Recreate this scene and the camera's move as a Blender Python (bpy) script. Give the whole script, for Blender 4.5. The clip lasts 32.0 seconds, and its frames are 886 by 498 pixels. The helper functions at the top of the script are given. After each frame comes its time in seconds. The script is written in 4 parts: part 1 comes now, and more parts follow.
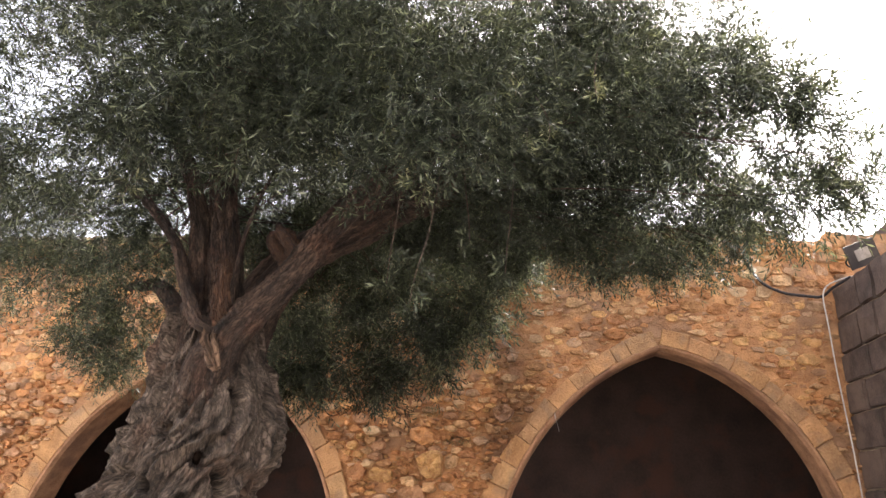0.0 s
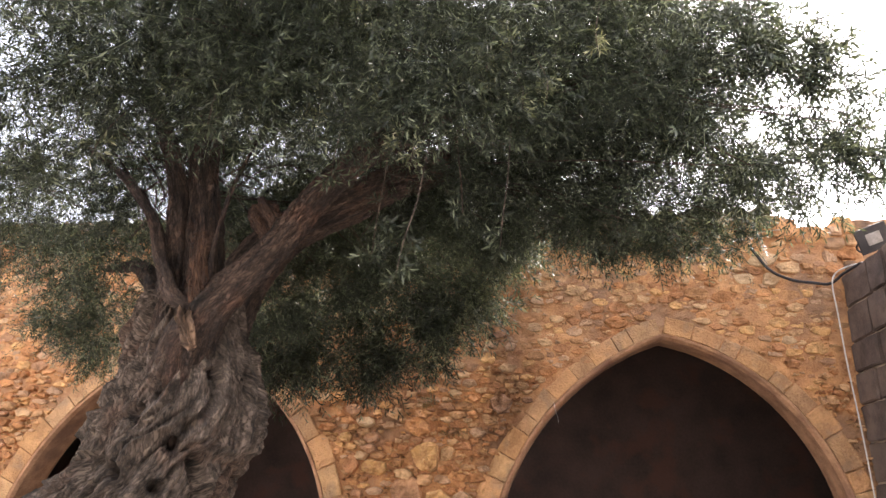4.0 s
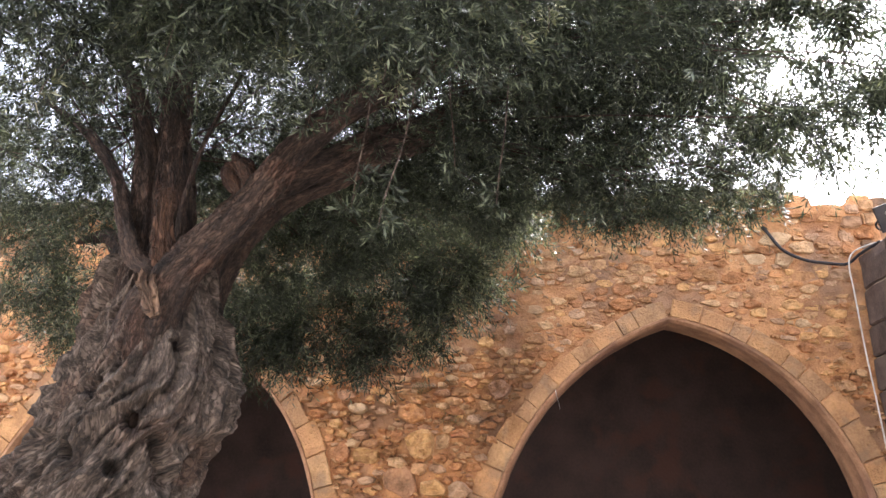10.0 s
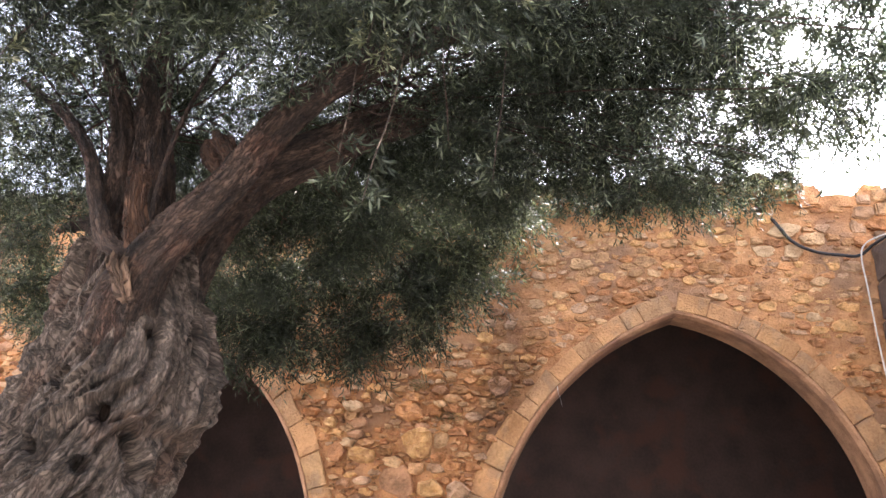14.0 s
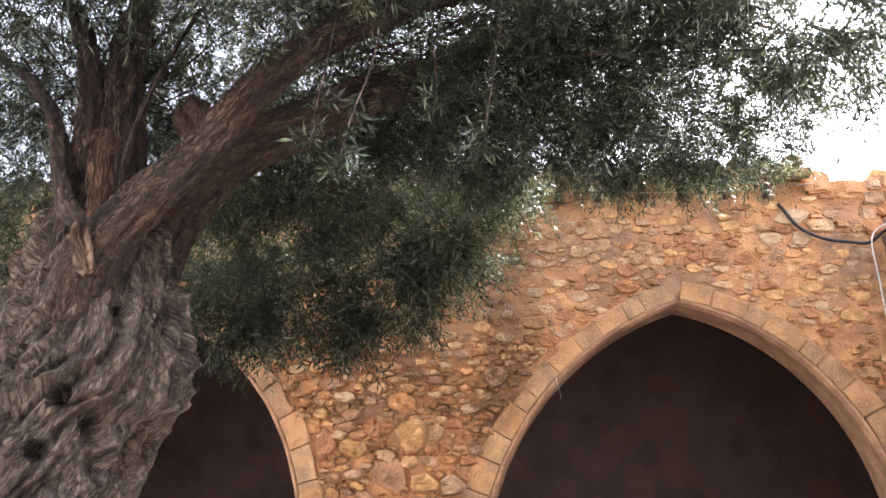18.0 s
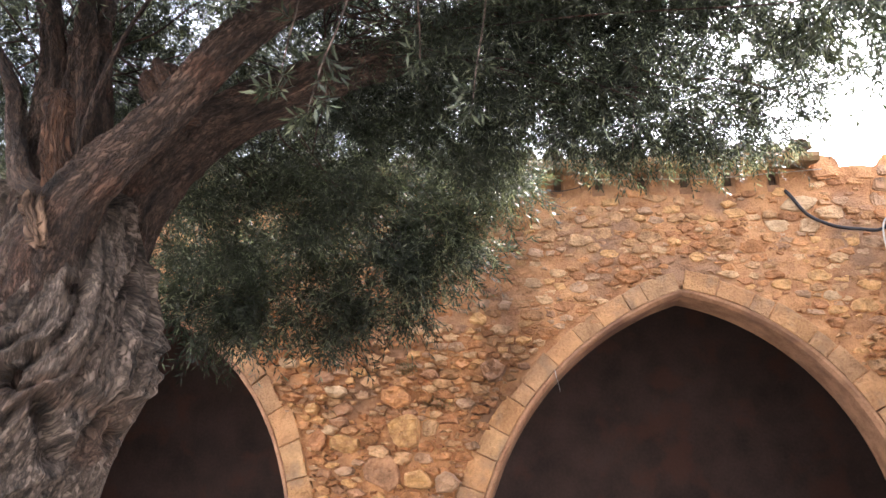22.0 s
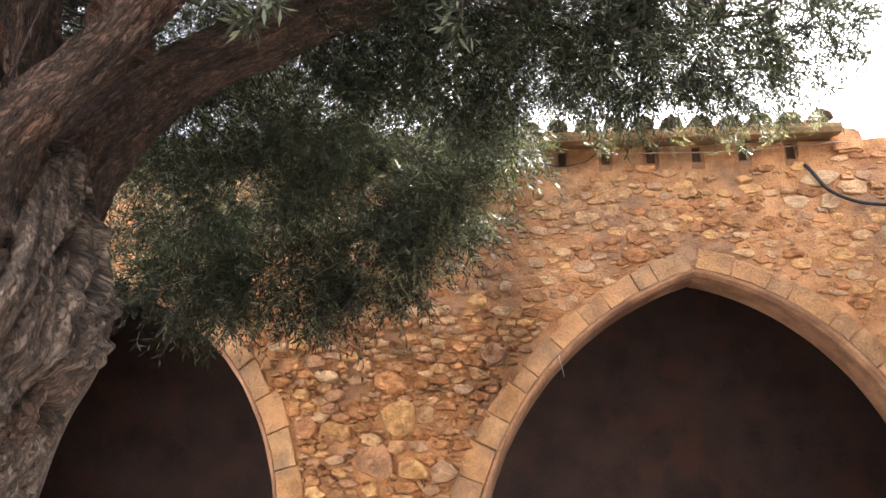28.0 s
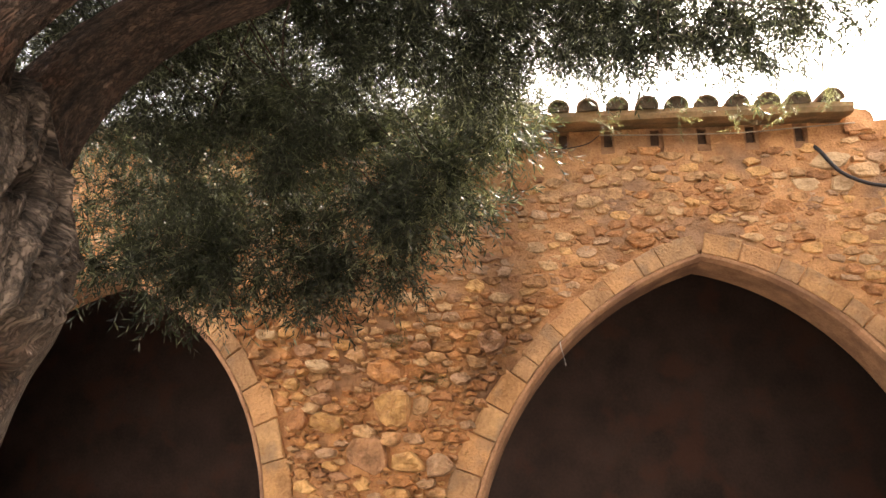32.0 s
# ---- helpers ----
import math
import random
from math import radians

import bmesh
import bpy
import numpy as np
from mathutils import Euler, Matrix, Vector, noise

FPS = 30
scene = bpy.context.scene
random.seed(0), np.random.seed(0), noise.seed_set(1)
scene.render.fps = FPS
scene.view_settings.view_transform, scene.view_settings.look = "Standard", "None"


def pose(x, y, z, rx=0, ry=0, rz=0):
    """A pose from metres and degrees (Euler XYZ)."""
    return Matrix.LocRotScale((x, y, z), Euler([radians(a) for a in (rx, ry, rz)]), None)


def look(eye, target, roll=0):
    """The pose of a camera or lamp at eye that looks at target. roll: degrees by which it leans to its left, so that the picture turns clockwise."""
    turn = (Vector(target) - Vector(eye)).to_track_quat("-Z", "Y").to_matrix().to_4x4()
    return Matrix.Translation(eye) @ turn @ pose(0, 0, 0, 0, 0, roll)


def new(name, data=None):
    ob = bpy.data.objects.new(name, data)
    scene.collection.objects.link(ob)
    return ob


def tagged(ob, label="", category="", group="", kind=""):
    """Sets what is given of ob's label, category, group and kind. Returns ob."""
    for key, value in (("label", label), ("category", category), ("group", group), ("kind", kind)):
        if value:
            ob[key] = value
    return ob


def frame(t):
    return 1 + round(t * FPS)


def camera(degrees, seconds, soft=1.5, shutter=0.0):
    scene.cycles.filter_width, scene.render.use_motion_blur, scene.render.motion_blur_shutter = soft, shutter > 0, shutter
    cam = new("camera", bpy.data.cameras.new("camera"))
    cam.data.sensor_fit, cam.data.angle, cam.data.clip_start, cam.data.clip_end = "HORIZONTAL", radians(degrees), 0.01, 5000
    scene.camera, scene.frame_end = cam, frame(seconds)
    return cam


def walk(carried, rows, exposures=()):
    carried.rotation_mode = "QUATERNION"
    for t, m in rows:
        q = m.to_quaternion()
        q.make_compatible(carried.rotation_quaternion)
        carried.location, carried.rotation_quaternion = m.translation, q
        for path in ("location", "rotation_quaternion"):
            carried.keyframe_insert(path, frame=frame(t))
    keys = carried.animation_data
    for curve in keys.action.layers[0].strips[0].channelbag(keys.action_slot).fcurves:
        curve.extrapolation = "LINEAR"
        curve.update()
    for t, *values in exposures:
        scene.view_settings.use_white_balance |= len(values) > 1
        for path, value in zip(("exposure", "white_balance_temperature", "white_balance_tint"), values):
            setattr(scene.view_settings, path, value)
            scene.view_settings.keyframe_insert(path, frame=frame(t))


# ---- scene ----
EXPOSURES = [(0, 2.50, 6600, 16), (9, 2.76, 6080, 16), (22, 3.02, 5980, 16), (28, 2.93, 6350, 16), (31, 2.86, 6850, 16), (32, 2.74, 7450, 16)]
cam = camera(66.0, 32.0)
PATH = [
    (0, (0.332, -6.231, 1.822), (0.0551, -4.3692, 2.4993), 1.96),
    (0.5, (0.335, -6.204, 1.818), (0.0570, -4.3418, 2.4936), 2.02),
    (1, (0.338, -6.176, 1.814), (0.0589, -4.3137, 2.4875), 2.03),
    (1.5, (0.340, -6.148, 1.808), (0.0610, -4.2848, 2.4808), 2.04),
    (2, (0.342, -6.119, 1.802), (0.0623, -4.2558, 2.4743), 2.08),
    (2.5, (0.343, -6.090, 1.796), (0.0636, -4.2268, 2.4686), 2.08),
    (3, (0.344, -6.060, 1.790), (0.0644, -4.1980, 2.4635), 2.09),
    (3.5, (0.345, -6.031, 1.785), (0.0655, -4.1690, 2.4580), 2.07),
    (5.5, (0.347, -5.917, 1.764), (0.0660, -4.0554, 2.4386), 2.02),
    (6, (0.347, -5.889, 1.760), (0.0653, -4.0277, 2.4341), 2.04),
    (6.5, (0.347, -5.862, 1.756), (0.0647, -4.0001, 2.4293), 2.08),
    (7, (0.347, -5.835, 1.752), (0.0649, -3.9728, 2.4249), 2.06),
    (7.5, (0.347, -5.808, 1.749), (0.0650, -3.9457, 2.4208), 2.10),
    (8, (0.347, -5.782, 1.747), (0.0643, -3.9186, 2.4155), 2.16),
    (8.5, (0.347, -5.756, 1.744), (0.0642, -3.8918, 2.4106), 2.19),
    (9, (0.347, -5.730, 1.742), (0.0641, -3.8654, 2.4063), 2.20),
    (9.5, (0.347, -5.705, 1.740), (0.0640, -3.8392, 2.4023), 2.28),
    (10, (0.348, -5.679, 1.738), (0.0637, -3.8138, 2.3999), 2.24),
    (10.5, (0.348, -5.654, 1.736), (0.0632, -3.7885, 2.3971), 2.35),
    (11, (0.349, -5.629, 1.734), (0.0631, -3.7635, 2.3955), 2.31),
    (11.5, (0.349, -5.604, 1.732), (0.0631, -3.7389, 2.3945), 2.29),
    (12, (0.350, -5.579, 1.730), (0.0635, -3.7144, 2.3939), 2.25),
    (12.5, (0.351, -5.554, 1.728), (0.0628, -3.6902, 2.3936), 2.27),
    (13, (0.352, -5.529, 1.726), (0.0633, -3.6655, 2.3924), 2.25),
    (13.5, (0.354, -5.504, 1.723), (0.0639, -3.6408, 2.3913), 2.23),
    (14, (0.355, -5.478, 1.721), (0.0648, -3.6158, 2.3897), 2.21),
    (14.5, (0.357, -5.453, 1.718), (0.0655, -3.5905, 2.3872), 2.20),
    (16.5, (0.365, -5.349, 1.706), (0.0709, -3.4861, 2.3721), 2.30),
    (17, (0.367, -5.322, 1.702), (0.0735, -3.4593, 2.3679), 2.28),
    (17.5, (0.370, -5.296, 1.698), (0.0763, -3.4323, 2.3634), 2.33),
    (18, (0.372, -5.269, 1.694), (0.0787, -3.4053, 2.3590), 2.33),
    (18.5, (0.375, -5.242, 1.691), (0.0812, -3.3781, 2.3545), 2.34),
    (19, (0.378, -5.215, 1.687), (0.0838, -3.3514, 2.3517), 2.37),
    (19.5, (0.381, -5.187, 1.683), (0.0868, -3.3244, 2.3484), 2.35),
    (20, (0.384, -5.160, 1.679), (0.0901, -3.2976, 2.3461), 2.29),
    (20.5, (0.387, -5.133, 1.676), (0.0917, -3.2712, 2.3444), 2.26),
    (21, (0.390, -5.105, 1.672), (0.0933, -3.2444, 2.3419), 2.29),
    (21.5, (0.393, -5.078, 1.669), (0.0954, -3.2172, 2.3386), 2.31),
    (22, (0.395, -5.051, 1.666), (0.0974, -3.1900, 2.3353), 2.28),
    (22.5, (0.398, -5.024, 1.663), (0.0996, -3.1628, 2.3320), 2.26),
    (23, (0.401, -4.997, 1.660), (0.1002, -3.1348, 2.3258), 2.39),
    (23.5, (0.403, -4.970, 1.658), (0.1014, -3.1070, 2.3205), 2.45),
    (24, (0.406, -4.943, 1.656), (0.1025, -3.0791, 2.3148), 2.51),
    (24.5, (0.408, -4.916, 1.654), (0.1033, -3.0521, 2.3115), 2.43),
    (25, (0.409, -4.890, 1.652), (0.1030, -3.0253, 2.3079), 2.45),
    (25.5, (0.411, -4.863, 1.650), (0.1022, -2.9988, 2.3049), 2.45),
    (27.5, (0.413, -4.758, 1.642), (0.0976, -2.8954, 2.2983), 2.48),
    (28, (0.412, -4.731, 1.638), (0.0967, -2.8690, 2.2954), 2.53),
    (28.5, (0.410, -4.704, 1.633), (0.0941, -2.8428, 2.2925), 2.51),
    (29, (0.408, -4.677, 1.627), (0.0922, -2.8157, 2.2874), 2.52),
    (29.5, (0.405, -4.649, 1.619), (0.0893, -2.7880, 2.2810), 2.57),
    (30, (0.402, -4.619, 1.609), (0.0867, -2.7594, 2.2731), 2.55),
    (30.5, (0.397, -4.589, 1.596), (0.0833, -2.7298, 2.2628), 2.64),
    (31, (0.392, -4.557, 1.579), (0.0811, -2.6989, 2.2508), 2.58),
    (31.5, (0.385, -4.523, 1.559), (0.0772, -2.6667, 2.2359), 2.64),
    (32, (0.378, -4.487, 1.534), (0.0741, -2.6329, 2.2189), 2.61),
]
walk(cam, [(t, look(eye, target, roll)) for t, eye, target, roll in PATH], EXPOSURES)

# ---- light ----
world = bpy.data.worlds.new("sky")
scene.world = world
world.use_nodes = True
wn, wl = world.node_tree.nodes, world.node_tree.links
sky = wn.new("ShaderNodeTexSky")
sky.sky_type, sky.sun_disc = "NISHITA", False
sky.sun_elevation, sky.sun_rotation = radians(52), radians(39)
sky.air_density, sky.dust_density, sky.ozone_density = 1.0, 6.0, 1.0
pale = wn.new("ShaderNodeHueSaturation")
pale.inputs["Saturation"].default_value = 0.35
wl.new(sky.outputs[0], pale.inputs["Color"])
wl.new(pale.outputs[0], wn["Background"].inputs["Color"])
wn["Background"].inputs["Strength"].default_value = 0.15

sun = new("sun", bpy.data.lights.new("sun", "SUN"))
sun.data.energy, sun.data.angle, sun.data.color = 2.2, radians(4), (1.0, 0.92, 0.80)
sun.matrix_world = look((4, 5, 8.2), (0, 0, 0))


# ---- materials ----
def surface(name, low, high, scale=6.0, rough=0.9, bump=0.3, fine=60.0, vary="", spread=0.25, stretch=(1, 1, 1), stain=None, distance=0.01, span=(0.5, 0.92), tones=None, grain=False, crack=None, band=None):
    """A mottled surface: two noises for colour, two for relief; vary: 'object' or 'island' gives each piece its own tone."""
    m = bpy.data.materials.new(name)
    m.use_nodes = True
    n, l = m.node_tree.nodes, m.node_tree.links
    b = n["Principled BSDF"]
    b.inputs["Roughness"].default_value = rough
    mp = n.new("ShaderNodeMapping")
    mp.inputs["Scale"].default_value = stretch
    geo = n.new("ShaderNodeNewGeometry")
    if grain:
        own = n.new("ShaderNodeAttribute")
        own.attribute_name = "grain"
        l.new(own.outputs["Vector"], mp.inputs["Vector"])
    else:
        l.new(geo.outputs["Position"], mp.inputs["Vector"])
    big, small = n.new("ShaderNodeTexNoise"), n.new("ShaderNodeTexNoise")
    big.inputs["Scale"].default_value, big.inputs["Detail"].default_value = scale, 5
    small.inputs["Scale"].default_value, small.inputs["Detail"].default_value = fine, 6
    for t in (big, small):
        l.new(mp.outputs[0], t.inputs["Vector"])
    mix = n.new("ShaderNodeMath")
    mix.operation = "MULTIPLY_ADD"
    l.new(small.outputs["Fac"], mix.inputs[0])
    mix.inputs[1].default_value = 0.45
    l.new(big.outputs["Fac"], mix.inputs[2])
    last = mix.outputs[0]
    if vary:
        src = n.new("ShaderNodeObjectInfo").outputs["Random"] if vary == "object" else geo.outputs["Random Per Island"]
        add = n.new("ShaderNodeMath")
        add.operation = "MULTIPLY_ADD"
        l.new(src, add.inputs[0])
        add.inputs[1].default_value = spread
        l.new(last, add.inputs[2])
        last = add.outputs[0]
    ramp = n.new("ShaderNodeValToRGB")
    if vary:
        mid = n.new("ShaderNodeMath")
        mid.operation = "SUBTRACT"
        l.new(last, mid.inputs[0])
        mid.inputs[1].default_value = spread / 2
        last = mid.outputs[0]
    ramp.color_ramp.elements[0].position, ramp.color_ramp.elements[0].color = span[0], (*low, 1)
    ramp.color_ramp.elements[1].position, ramp.color_ramp.elements[1].color = span[1], (*high, 1)
    l.new(last, ramp.inputs[0])
    colour = ramp.outputs[0]
    if tones:
        own = n.new("ShaderNodeValToRGB")
        own.color_ramp.interpolation = "CONSTANT"
        for i, tone in enumerate(tones):
            e = own.color_ramp.elements[i] if i < 2 else own.color_ramp.elements.new(i / len(tones))
            e.position, e.color = i / len(tones), (*tone, 1)
        l.new(src, own.inputs[0])
        by = n.new("ShaderNodeMix")
        by.data_type, by.blend_type = "RGBA", "MULTIPLY"
        by.inputs["Factor"].default_value = 1.0
        l.new(colour, by.inputs["A"])
        l.new(own.outputs[0], by.inputs["B"])
        colour = by.outputs["Result"]
    if stain:
        spot = n.new("ShaderNodeTexNoise")
        spot.inputs["Scale"].default_value, spot.inputs["Detail"].default_value = stain[1], 4
        l.new(geo.outputs["Position"], spot.inputs["Vector"])
        cut = n.new("ShaderNodeMapRange")
        cut.inputs["From Min"].default_value, cut.inputs["From Max"].default_value = stain[2], stain[2] + 0.12
        cut.inputs["To Max"].default_value = stain[3]
        l.new(spot.outputs["Fac"], cut.inputs["Value"])
        over = n.new("ShaderNodeMix")
        over.data_type = "RGBA"
        over.inputs["B"].default_value = (*stain[0], 1)
        l.new(cut.outputs[0], over.inputs["Factor"])
        l.new(colour, over.inputs["A"])
        colour = over.outputs["Result"]
    if band:
        # band: colour, middle x, half width, strength; an old dark run-off streak down the wall
        spot = n.new("ShaderNodeTexNoise")
        spot.inputs["Scale"].default_value, spot.inputs["Detail"].default_value = 5.0, 5
        l.new(geo.outputs["Position"], spot.inputs["Vector"])
        xyz = n.new("ShaderNodeSeparateXYZ")
        l.new(geo.outputs["Position"], xyz.inputs[0])
        gone = n.new("ShaderNodeMath")
        gone.operation = "SUBTRACT"
        l.new(xyz.outputs["X"], gone.inputs[0])
        gone.inputs[1].default_value = band[1]
        away = n.new("ShaderNodeMath")
        away.operation = "ABSOLUTE"
        l.new(gone.outputs[0], away.inputs[0])
        ragged = n.new("ShaderNodeMath")
        ragged.operation = "MULTIPLY_ADD"
        l.new(spot.outputs["Fac"], ragged.inputs[0])
        ragged.inputs[1].default_value = -0.7
        l.new(away.outputs[0], ragged.inputs[2])
        cut = n.new("ShaderNodeMapRange")
        cut.inputs["From Min"].default_value, cut.inputs["From Max"].default_value = band[2] - 0.35 + 0.12, band[2] - 0.35 - 0.12
        cut.inputs["To Max"].default_value = band[3]
        l.new(ragged.outputs[0], cut.inputs["Value"])
        over = n.new("ShaderNodeMix")
        over.data_type, over.blend_type = "RGBA", "MULTIPLY"
        over.inputs["B"].default_value = (*band[0], 1)
        l.new(cut.outputs[0], over.inputs["Factor"])
        l.new(colour, over.inputs["A"])
        colour = over.outputs["Result"]
    l.new(colour, b.inputs["Base Color"])
    height = mix.outputs[0]
    if crack:
        # crack: (cells a metre, width, depth of tone)
        wob = n.new("ShaderNodeVectorMath")
        wob.operation = "MULTIPLY_ADD"
        l.new(small.outputs["Color"], wob.inputs[0])
        wob.inputs[1].default_value = (0.035, 0.035, 0.02)
        l.new(mp.outputs[0], wob.inputs[2])
        cells = n.new("ShaderNodeTexVoronoi")
        cells.feature = "DISTANCE_TO_EDGE"
        cells.inputs["Scale"].default_value = crack[0]
        l.new(wob.outputs[0], cells.inputs["Vector"])
        edge = n.new("ShaderNodeMapRange")
        edge.inputs["From Max"].default_value = crack[1]
        l.new(cells.outputs["Distance"], edge.inputs["Value"])
        tone = n.new("ShaderNodeMapRange")
        tone.inputs["To Min"].default_value = crack[2]
        l.new(edge.outputs[0], tone.inputs["Value"])
        by = n.new("ShaderNodeMix")
        by.data_type, by.blend_type = "RGBA", "MULTIPLY"
        by.inputs["Factor"].default_value = 1.0
        l.new(colour, by.inputs["A"])
        l.new(tone.outputs[0], by.inputs["B"])
        l.new(by.outputs["Result"], b.inputs["Base Color"])
        high = n.new("ShaderNodeMath")
        high.operation = "MULTIPLY_ADD"
        l.new(edge.outputs[0], high.inputs[0])
        high.inputs[1].default_value = 0.5
        l.new(height, high.inputs[2])
        height = high.outputs[0]
    bp = n.new("ShaderNodeBump")
    bp.inputs["Strength"].default_value, bp.inputs["Distance"].default_value = bump, distance
    l.new(height, bp.inputs["Height"])
    l.new(bp.outputs[0], b.inputs["Normal"])
    return m


STREAK = ((0.52, 0.52, 0.55), 0.10, 0.20, 0.85)
MORTAR = surface("orange_lime_mortar", (0.33, 0.145, 0.06), (0.70, 0.37, 0.165), 5.0, 0.95, 1.0, 70, stain=((0.25, 0.155, 0.10), 1.6, 0.49, 0.65), distance=0.03, band=STREAK)
EARTHS = ((0.74, 0.40, 0.18), (0.68, 0.32, 0.13), (0.74, 0.44, 0.22), (0.62, 0.30, 0.135), (0.72, 0.43, 0.22), (0.56, 0.31, 0.17), (0.75, 0.48, 0.26), (0.70, 0.35, 0.15), (0.60, 0.38, 0.23), (0.76, 0.44, 0.19))
RUBBLE = surface("rubble_stone", (0.42, 0.38, 0.34), (1.0, 0.97, 0.92), 11.0, 0.9, 1.0, 60, "object", 0.2, distance=0.035, tones=EARTHS, band=STREAK)
RUBBLE_FAR = surface("rubble_stone_small", (0.42, 0.38, 0.34), (1.0, 0.97, 0.92), 11.0, 0.9, 1.0, 60, "island", 0.2, distance=0.035, tones=EARTHS, band=STREAK)
OCHRE = surface("ochre_stone", (0.42, 0.22, 0.085), (0.80, 0.48, 0.20), 14.0, 0.9, 1.0, 60, "object", 0.2, distance=0.025, span=(0.5, 0.95))
PALE = surface("pale_limestone", (0.42, 0.255, 0.13), (0.74, 0.51, 0.29), 12.0, 0.9, 1.0, 60, "object", 0.2, distance=0.025, span=(0.5, 0.95))
ASHLAR = surface("tan_sandstone", (0.33, 0.19, 0.10), (0.64, 0.405, 0.225), 6.0, 0.9, 1.0, 60, "object", 0.2, stain=((0.27, 0.185, 0.12), 4.5, 0.54, 0.55), distance=0.032, tones=((1, 0.92, 0.80), (0.94, 0.86, 0.76), (1, 0.86, 0.66), (0.90, 0.84, 0.74), (1, 0.93, 0.78), (0.97, 0.82, 0.66)))
RIM = surface("brown_arch_edge", (0.27, 0.13, 0.065), (0.56, 0.31, 0.17), 7.0, 0.9, 0.8, 60, stain=((0.20, 0.10, 0.065), 3.0, 0.52, 0.6))
WORN = surface("weathered_coping", (0.16, 0.085, 0.045), (0.40, 0.225, 0.115), 7.0, 0.95, 1.0, 60, "object", 0.2, stain=((0.13, 0.09, 0.065), 5.0, 0.5, 0.7), distance=0.02)
SOFFIT = surface("weathered_soffit", (0.26, 0.12, 0.06), (0.46, 0.26, 0.14), 6.0, 0.95, 0.5, 70)
BLOCK = surface("dark_brown_block", (0.060, 0.042, 0.034), (0.17, 0.12, 0.092), 6.0, 0.9, 0.7, 70, "object", 0.2)
JOINT = surface("pale_joint_mortar", (0.30, 0.24, 0.18), (0.45, 0.36, 0.27), 8.0, 0.95, 0.5, 80)
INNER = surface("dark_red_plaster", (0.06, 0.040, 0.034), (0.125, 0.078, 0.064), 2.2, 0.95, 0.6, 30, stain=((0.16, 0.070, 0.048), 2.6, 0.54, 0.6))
TILE = surface("old_clay_tile", (0.09, 0.055, 0.032), (0.25, 0.145, 0.08), 8.0, 0.9, 0.5, 70, "object", 0.25, stain=((0.12, 0.115, 0.045), 9.0, 0.48, 0.8))
CORNICE = surface("lime_cornice", (0.20, 0.115, 0.055), (0.42, 0.26, 0.125), 5.0, 0.95, 0.8, 60, stain=((0.13, 0.10, 0.05), 4.0, 0.50, 0.7))
WOOD = surface("old_rafter_wood", (0.05, 0.03, 0.02), (0.12, 0.07, 0.045), 20.0, 0.9, 0.3, 90)
BARK = surface("olive_bark", (0.024, 0.018, 0.014), (0.255, 0.190, 0.145), 34.0, 0.95, 1.0, 130, stretch=(1, 1, 0.24), stain=((0.15, 0.080, 0.050), 5.0, 0.55, 0.55), distance=0.016, span=(0.46, 0.92), grain=True, crack=(72, 0.20, 0.45))
LIMB = surface("limb_bark", (0.016, 0.011, 0.009), (0.155, 0.098, 0.070), 30.0, 0.95, 1.0, 130, stretch=(1, 1, 0.22), distance=0.018, span=(0.46, 0.92), stain=((0.16, 0.075, 0.045), 6.0, 0.55, 0.5), grain=True, crack=(78, 0.22, 0.42))
DEAD = surface("bare_heartwood", (0.035, 0.018, 0.012), (0.165, 0.082, 0.045), 30.0, 0.85, 1.0, 110, stretch=(1, 1, 0.14), distance=0.02, span=(0.48, 0.94), grain=True, crack=(90, 0.25, 0.5))
SCAR = surface("pale_bare_wood", (0.07, 0.042, 0.027), (0.30, 0.185, 0.115), 26.0, 0.85, 1.0, 90, stretch=(1, 1, 0.15), distance=0.016, span=(0.46, 0.94), grain=True, crack=(60, 0.18, 0.45))
# plug mortar, darkened in its colour for the shade at the tile ends
PLUG = surface("shaded_eave_mortar", (0.05, 0.034, 0.020), (0.13, 0.085, 0.048), 12.0, 0.95, 0.6, 70)
BLOCKER_GREY = surface("blocker_grey", (0.36, 0.36, 0.36), (0.5, 0.5, 0.5), 2.0, 0.95, 0.2, 30)
GROUND = surface("dusty_paving", (0.17, 0.155, 0.135), (0.28, 0.255, 0.225), 1.5, 0.95, 0.3, 40)
BLACK = surface("black_conduit", (0.016, 0.012, 0.012), (0.032, 0.026, 0.025), 30, 0.6, 0.1, 90)
WHITE = surface("white_cable", (0.55, 0.50, 0.45), (0.75, 0.70, 0.64), 30, 0.6, 0.1, 90)
GREY = surface("grey_metal", (0.20, 0.18, 0.16), (0.34, 0.31, 0.28), 30, 0.45, 0.1, 90)


